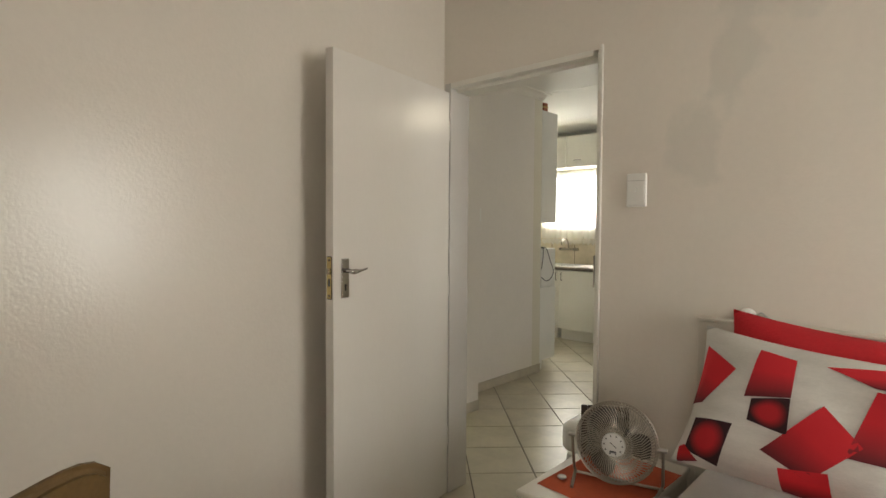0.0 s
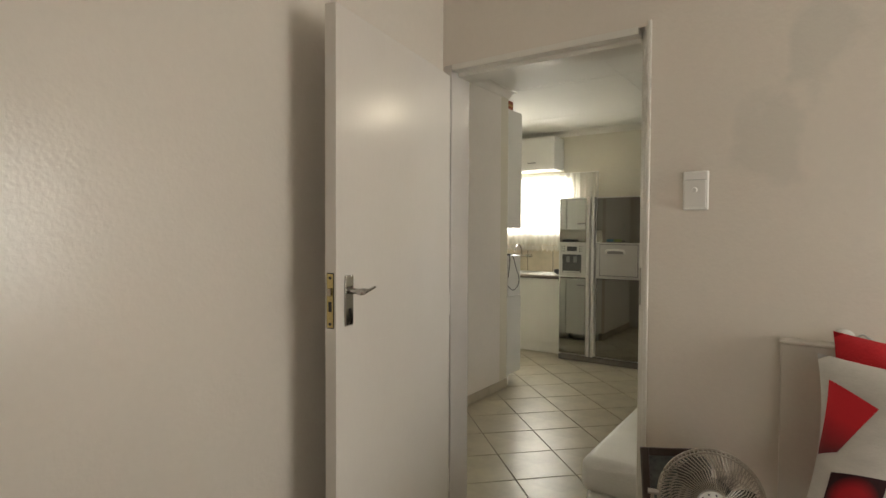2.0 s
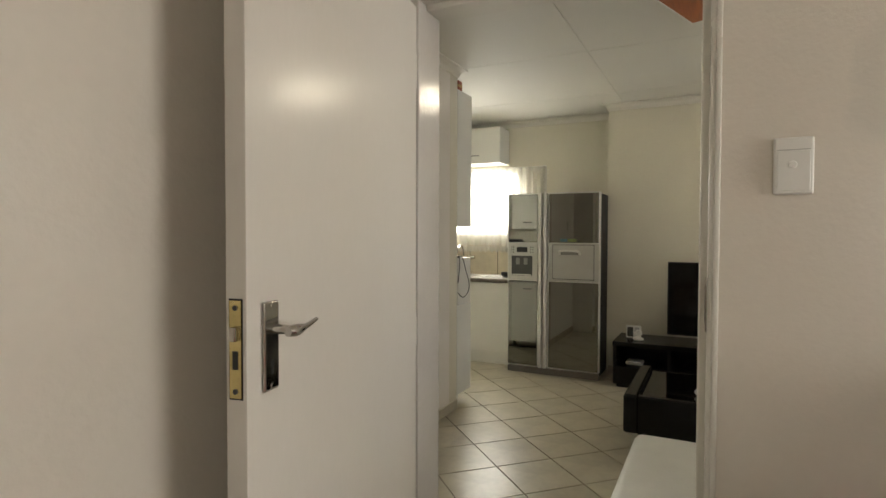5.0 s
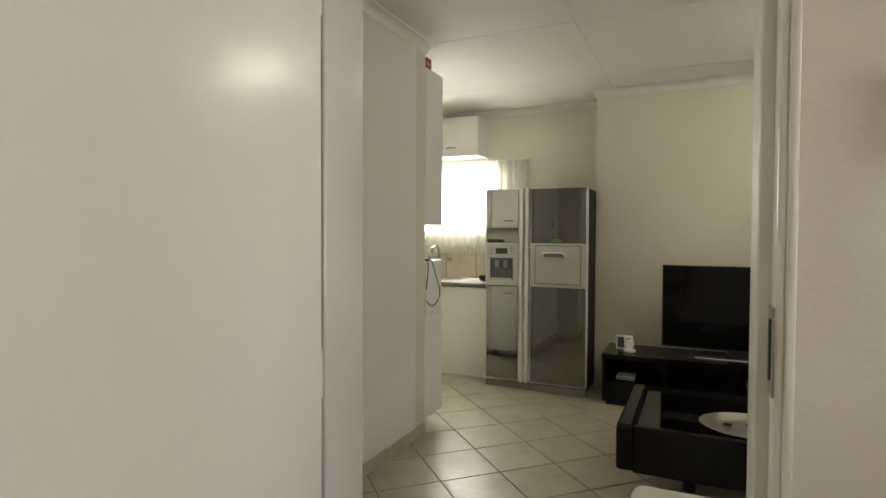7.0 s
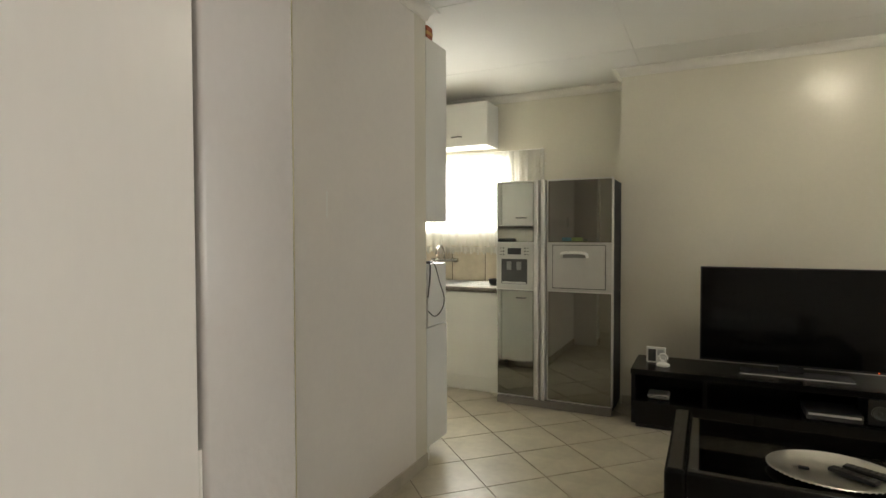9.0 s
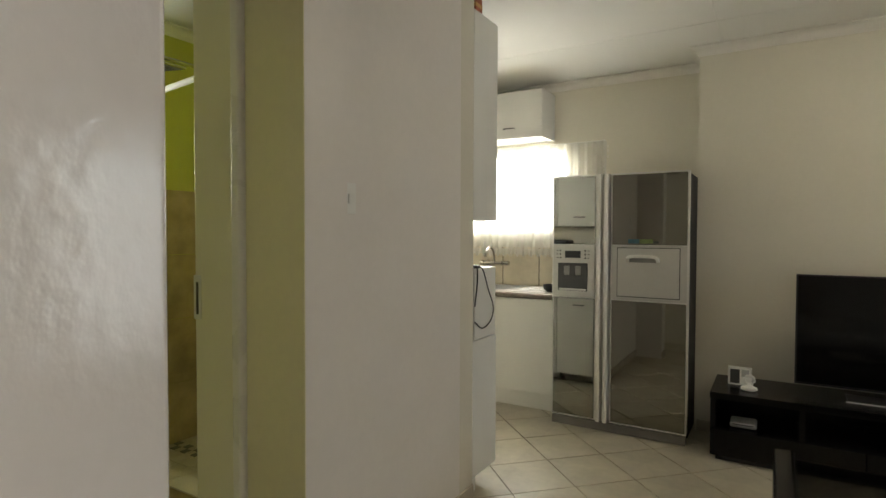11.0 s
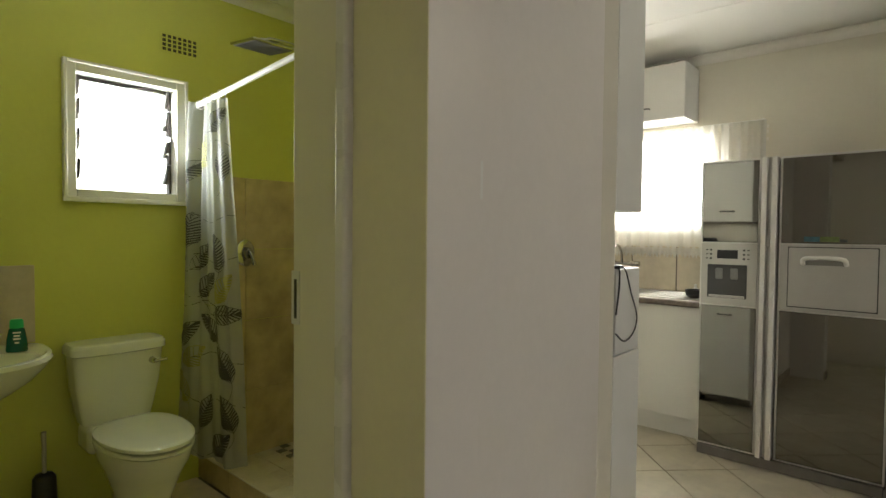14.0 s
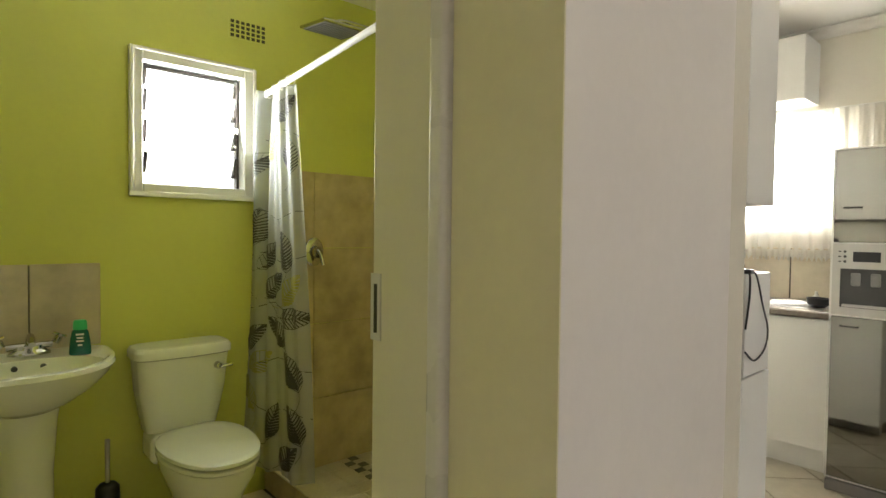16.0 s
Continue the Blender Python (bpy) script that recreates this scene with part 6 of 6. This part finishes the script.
def basin():
    cy = 2.525
    b = thing("wash_basin", (-4.35, cy, 0), "white porcelain pedestal wash basin", "wash basin")

    def sect(z, half, front, back=WX + 0.003, n=40):
        pts = []
        for k in range(n):
            a = 2 * math.pi * k / n
            ca, sa = math.cos(a), math.sin(a)
            xc = -4.45
            x = xc + (front - xc) * abs(ca) ** 0.9 if ca > 0 else xc - (xc - back) * abs(ca) ** 0.35
            pts.append((x, cy + half * abs(sa) ** (0.75 if ca > 0 else 0.45) * (1 if sa >= 0 else -1), z))
        return pts
    bm = bmesh.new()
    secs = [sect(0.655, 0.10, -4.30), sect(0.685, 0.155, -4.24), sect(0.735, 0.220, -4.17), sect(0.785, 0.264, -4.125), sect(0.815, 0.280, -4.105), sect(0.830, 0.276, -4.11), sect(0.833, 0.262, -4.13)]
    rs = [[bm.verts.new(p) for p in s] for s in secs]
    for z, h, f, bk in ((0.826, 0.225, -4.15, -4.44), (0.79, 0.20, -4.17, -4.43), (0.74, 0.13, -4.21, -4.40), (0.72, 0.05, -4.27, -4.34)):
        rs.append([bm.verts.new(((f + bk) / 2 + (f - bk) / 2 * math.cos(2 * math.pi * k / 40), cy + h * math.sin(2 * math.pi * k / 40), z)) for k in range(40)])
    for a, c in zip(rs, rs[1:]):
        for k in range(40):
            bm.faces.new((a[k], a[(k + 1) % 40], c[(k + 1) % 40], c[k]))
    bm.faces.new(list(reversed(rs[0])))
    bm.faces.new(rs[-1])
    part("bowl", bm, PORCELAIN, b)
    part("pedestal", lathe(bmesh.new(), [(0.098, 0.0), (0.098, 0.03), (0.082, 0.10), (0.078, 0.40), (0.092, 0.60), (0.105, 0.68)], Matrix.Translation((-4.42, cy, 0.0085)), 32, 1.0, 1.05), PORCELAIN, b)
    part("drain", cyl(bmesh.new(), (-4.305, cy, 0.7205), (-4.305, cy, 0.724), 0.022, n=20), CHROME, b)
    for dy in (-0.03, 0.055):
        part("overflow_hole", cyl(bmesh.new(), (-4.4365, cy + dy, 0.800), (-4.4265, cy + dy, 0.798), 0.010, n=14), BLACKP, b)
    tp = thing("basin_tap", (-4.50, cy, 0.832), "chrome basin mixer with two cross handles", "tap")
    bm = bmesh.new()
    lathe(bm, [(0.03, 0), (0.03, 0.01), (0.022, 0.02), (0.022, 0.035)], Matrix.Translation((-4.505, cy + 0.02, 0.8325)), 20, 1.0, 2.2)
    tube(bm, [(-4.505, cy - 0.05, 0.865), (-4.505, cy + 0.09, 0.865)], 0.013, 10)
    part("body", bm, CHROME, tp)
    part("spout", tube(bmesh.new(), curve_pts([(-4.505, cy + 0.02, 0.86), (-4.49, cy + 0.02, 0.90), (-4.44, cy + 0.02, 0.905), (-4.40, cy + 0.02, 0.885)], 6), 0.012, 10), CHROME, tp)
    for dy, s in ((-0.06, -1), (0.10, 1)):
        h = part("tap_handle", lathe(bmesh.new(), [(0.012, 0), (0.014, 0.02), (0.010, 0.03)], Matrix.Translation((-4.505, cy + dy, 0.868)) @ pose(0, 0, 0, -28 * s, 0, 0), 14), CHROME, tp)
        bm = bmesh.new()
        c = Vector((-4.505, cy + dy + 0.014 * s, 0.897))
        for d in (Vector((0.024, 0, 0)), Vector((0, 0.021, -0.010 * s))):
            tube(bm, [c - d, c + d], 0.006, 8)
        part("cross_grip", bm, CHROME, h)


basin()

bt_ = thing("soap_bottle", (-4.38, 2.687, 0.832), "dark teal soap bottle with a bright green cap", "bottle")
part("bottle_body", lathe(bmesh.new(), [(0.034, 0), (0.036, 0.006), (0.033, 0.05), (0.026, 0.088), (0.022, 0.093)], Matrix.Translation((-4.40, 2.69, 0.8325)) @ pose(0, 0, 0, 0, 0, 75), 24, 1.0, 0.6), mat("teal_plastic", (0.006, 0.10, 0.075), 0.25, vary=0.05), bt_)
part("cap", lathe(bmesh.new(), [(0.022, 0), (0.024, 0.005), (0.022, 0.03), (0.018, 0.036)], Matrix.Translation((-4.40, 2.69, 0.926)) @ pose(0, 0, 0, 0, 0, 75), 24, 1.0, 0.7), mat("green_plastic", (0.02, 0.42, 0.14), 0.3, vary=0.03), bt_)
bm = bmesh.new()
for w_, z in ((0.026, 0.075), (0.020, 0.062), (0.024, 0.05), (0.014, 0.035)):
    box(bm, -w_ / 2, -0.0235, z, w_ / 2, -0.0215, z + 0.006, m=Matrix.Translation((-4.40, 2.69, 0.8325)) @ pose(0, 0, 0, 0, 0, 80))
part("label_bars", bm, SWITCHW, bt_)

br = thing("toilet_brush", (-4.45, 2.785, 0.0085), "black toilet brush holder with a metal handle", "toilet brush")
part("holder", lathe(bmesh.new(), [(0.045, 0), (0.05, 0.01), (0.046, 0.14), (0.042, 0.27), (0.03, 0.285), (0.012, 0.29)], Matrix.Translation((-4.45, 2.785, 0.0085)), 24), BLACKP, br)
part("handle", cyl(bmesh.new(), (-4.45, 2.785, 0.295), (-4.45, 2.785, 0.47), 0.008, 0.009, 12), STAINLESS, br)

# ---- floor tiles, laid diagonally ----
PU, U0, V0, GAP = 0.509, 0.99, 5.035, 0.0035
SQ = PU / math.sqrt(2)
bm = box(bmesh.new(), -SQ / 2 + GAP, -SQ / 2 + GAP, -0.006, SQ / 2 - GAP, SQ / 2 - GAP, 0.0)
bmesh.ops.bevel(bm, geom=[e for e in bm.edges if all(v.co.z > -0.001 for v in e.verts)], offset=0.0018, segments=1, affect="EDGES")
tile_mesh = mesh("tile", bm, TILE)
rest = bmesh.new()
rooms = ((-1.75, -1.6, 1.85, 2.0), (DX0, 2.0, DX1, 2.15), (-2.417, 2.15, 2.25, 6.07), (-2.858, 2.15, -2.417, 2.962), (-2.69, 3.125, -2.417, 6.07), (-4.59, 4.39, -2.69, 6.47), (-2.69, 6.07, -1.845, 6.47))


def clip(poly, axis, at, keep):
    """The part of a polygon on one side of a line."""
    out = []
    for p, q in zip(poly, poly[1:] + poly[:1]):
        a, b = (p[axis] - at) * keep, (q[axis] - at) * keep
        if a >= 0:
            out.append(p)
        if a * b < 0:
            t = a / (a - b)
            out.append((p[0] + (q[0] - p[0]) * t, p[1] + (q[1] - p[1]) * t))
    return out


R = SQ / 2 - GAP
for i in range(-14, 20):
    for j in range(-8, 26):
        u, v = U0 + PU * (i + 0.5), V0 - PU * 10 + PU * (j + 0.5)
        x, y = (u - v) / 2, (u + v) / 2
        d = R * math.sqrt(2)
        whole = [(x + d, y), (x, y + d), (x - d, y), (x, y - d)]
        for x0, y0, x1, y1 in rooms:
            poly = whole
            for axis, at, keep in ((0, x0, 1), (0, x1, -1), (1, y0, 1), (1, y1, -1)):
                poly = clip(poly, axis, at, keep) if poly else poly
            if len(poly) < 3:
                continue
            full = poly == whole
            if full and -3.4 < x < 0.4 and 1.0 < y < 6.2:
                t = new("tile", tile_mesh)
                t.parent = floor
                t.matrix_basis = pose(x, y, 0, 0, 0, 45)
                continue
            top = [rest.verts.new((a, b, 0.0)) for a, b in poly]
            low = [rest.verts.new((a, b, -0.006)) for a, b in poly]
            rest.faces.new(top)
            rest.faces.new(list(reversed(low)))
            for k in range(len(poly)):
                rest.faces.new((low[k], low[(k + 1) % len(poly)], top[(k + 1) % len(poly)], top[k]))
            if full:
                break
tagged(part("tile_field", rest, mat("floor_tile_glaze_field", (0.475, 0.43, 0.325), 0.32, vary=0.11, scale=5, bump=0.02, bump_scale=30, fine=24, island=0.16), floor, smooth=False), kind="stuff")
# bathroom floor has its own square tiles
bath_floor = structure("bathroom_floor", GROUT, [(-4.59, 1.65, -0.006, -2.858, 4.246, 0.002)], "brown bathroom floor tiles", "floor")
bm = box(bmesh.new(), -0.163, -0.163, 0.0, 0.163, 0.163, 0.008, 0.001, 1)
bt = mesh("tile", bm, mat("bath_floor_tile", (0.60, 0.50, 0.33), 0.3, vary=0.12, scale=5, fine=20, rnd=0.12))
for i in range(5):
    for j in range(6):
        t = new("tile", bt)
        t.parent = bath_floor
        t.matrix_basis = pose(-4.59 + 0.166 + i * 0.33, 3.485 - 0.166 - j * 0.33, 0.0)


def skirting(name, a, b, into, h=0.075, step=0.36):
    """A row of tile skirting along a wall."""
    a, b, into = Vector((*a, 0)), Vector((*b, 0)), Vector((*into, 0))
    n = max(1, math.ceil((b - a).length / step))
    top = thing(name, (a + b) / 2, "beige tile skirting along the wall", "skirting", kind="structure")
    for i in range(n):
        p, q = a.lerp(b, i / n), a.lerp(b, (i + 1) / n)
        g = (q - p).normalized() * 0.0015
        c = [p + g, q - g, q - g + into * 0.011, p + g + into * 0.011]
        lo, hi = Vector([min(v[k] for v in c) for k in range(3)]), Vector([max(v[k] for v in c) for k in range(3)])
        part("tile", box(bmesh.new(), lo.x, lo.y, 0.0008, hi.x, hi.y, h, 0.002, 1), SKIRT, top, smooth=False)


skirting("baseboard_bath_wall", (BX, 3.125), (BX, 4.39), (1, 0))
skirting("baseboard_nib", (-2.417, 2.962), (-2.417, 3.125), (1, 0))
skirting("baseboard_television", (-1.83, 6.07), (2.25, 6.07), (0, -1))
skirting("baseboard_kitchen", (-2.69, 4.39), (-2.72, 4.39), (0, 1))
skirting("baseboard_bedroom_west", (-1.75, -1.6), (-1.75, 2.0), (1, 0))
skirting("baseboard_bedroom_north", (DX1 + 0.015, 2.0), (1.85, 2.0), (0, -1))
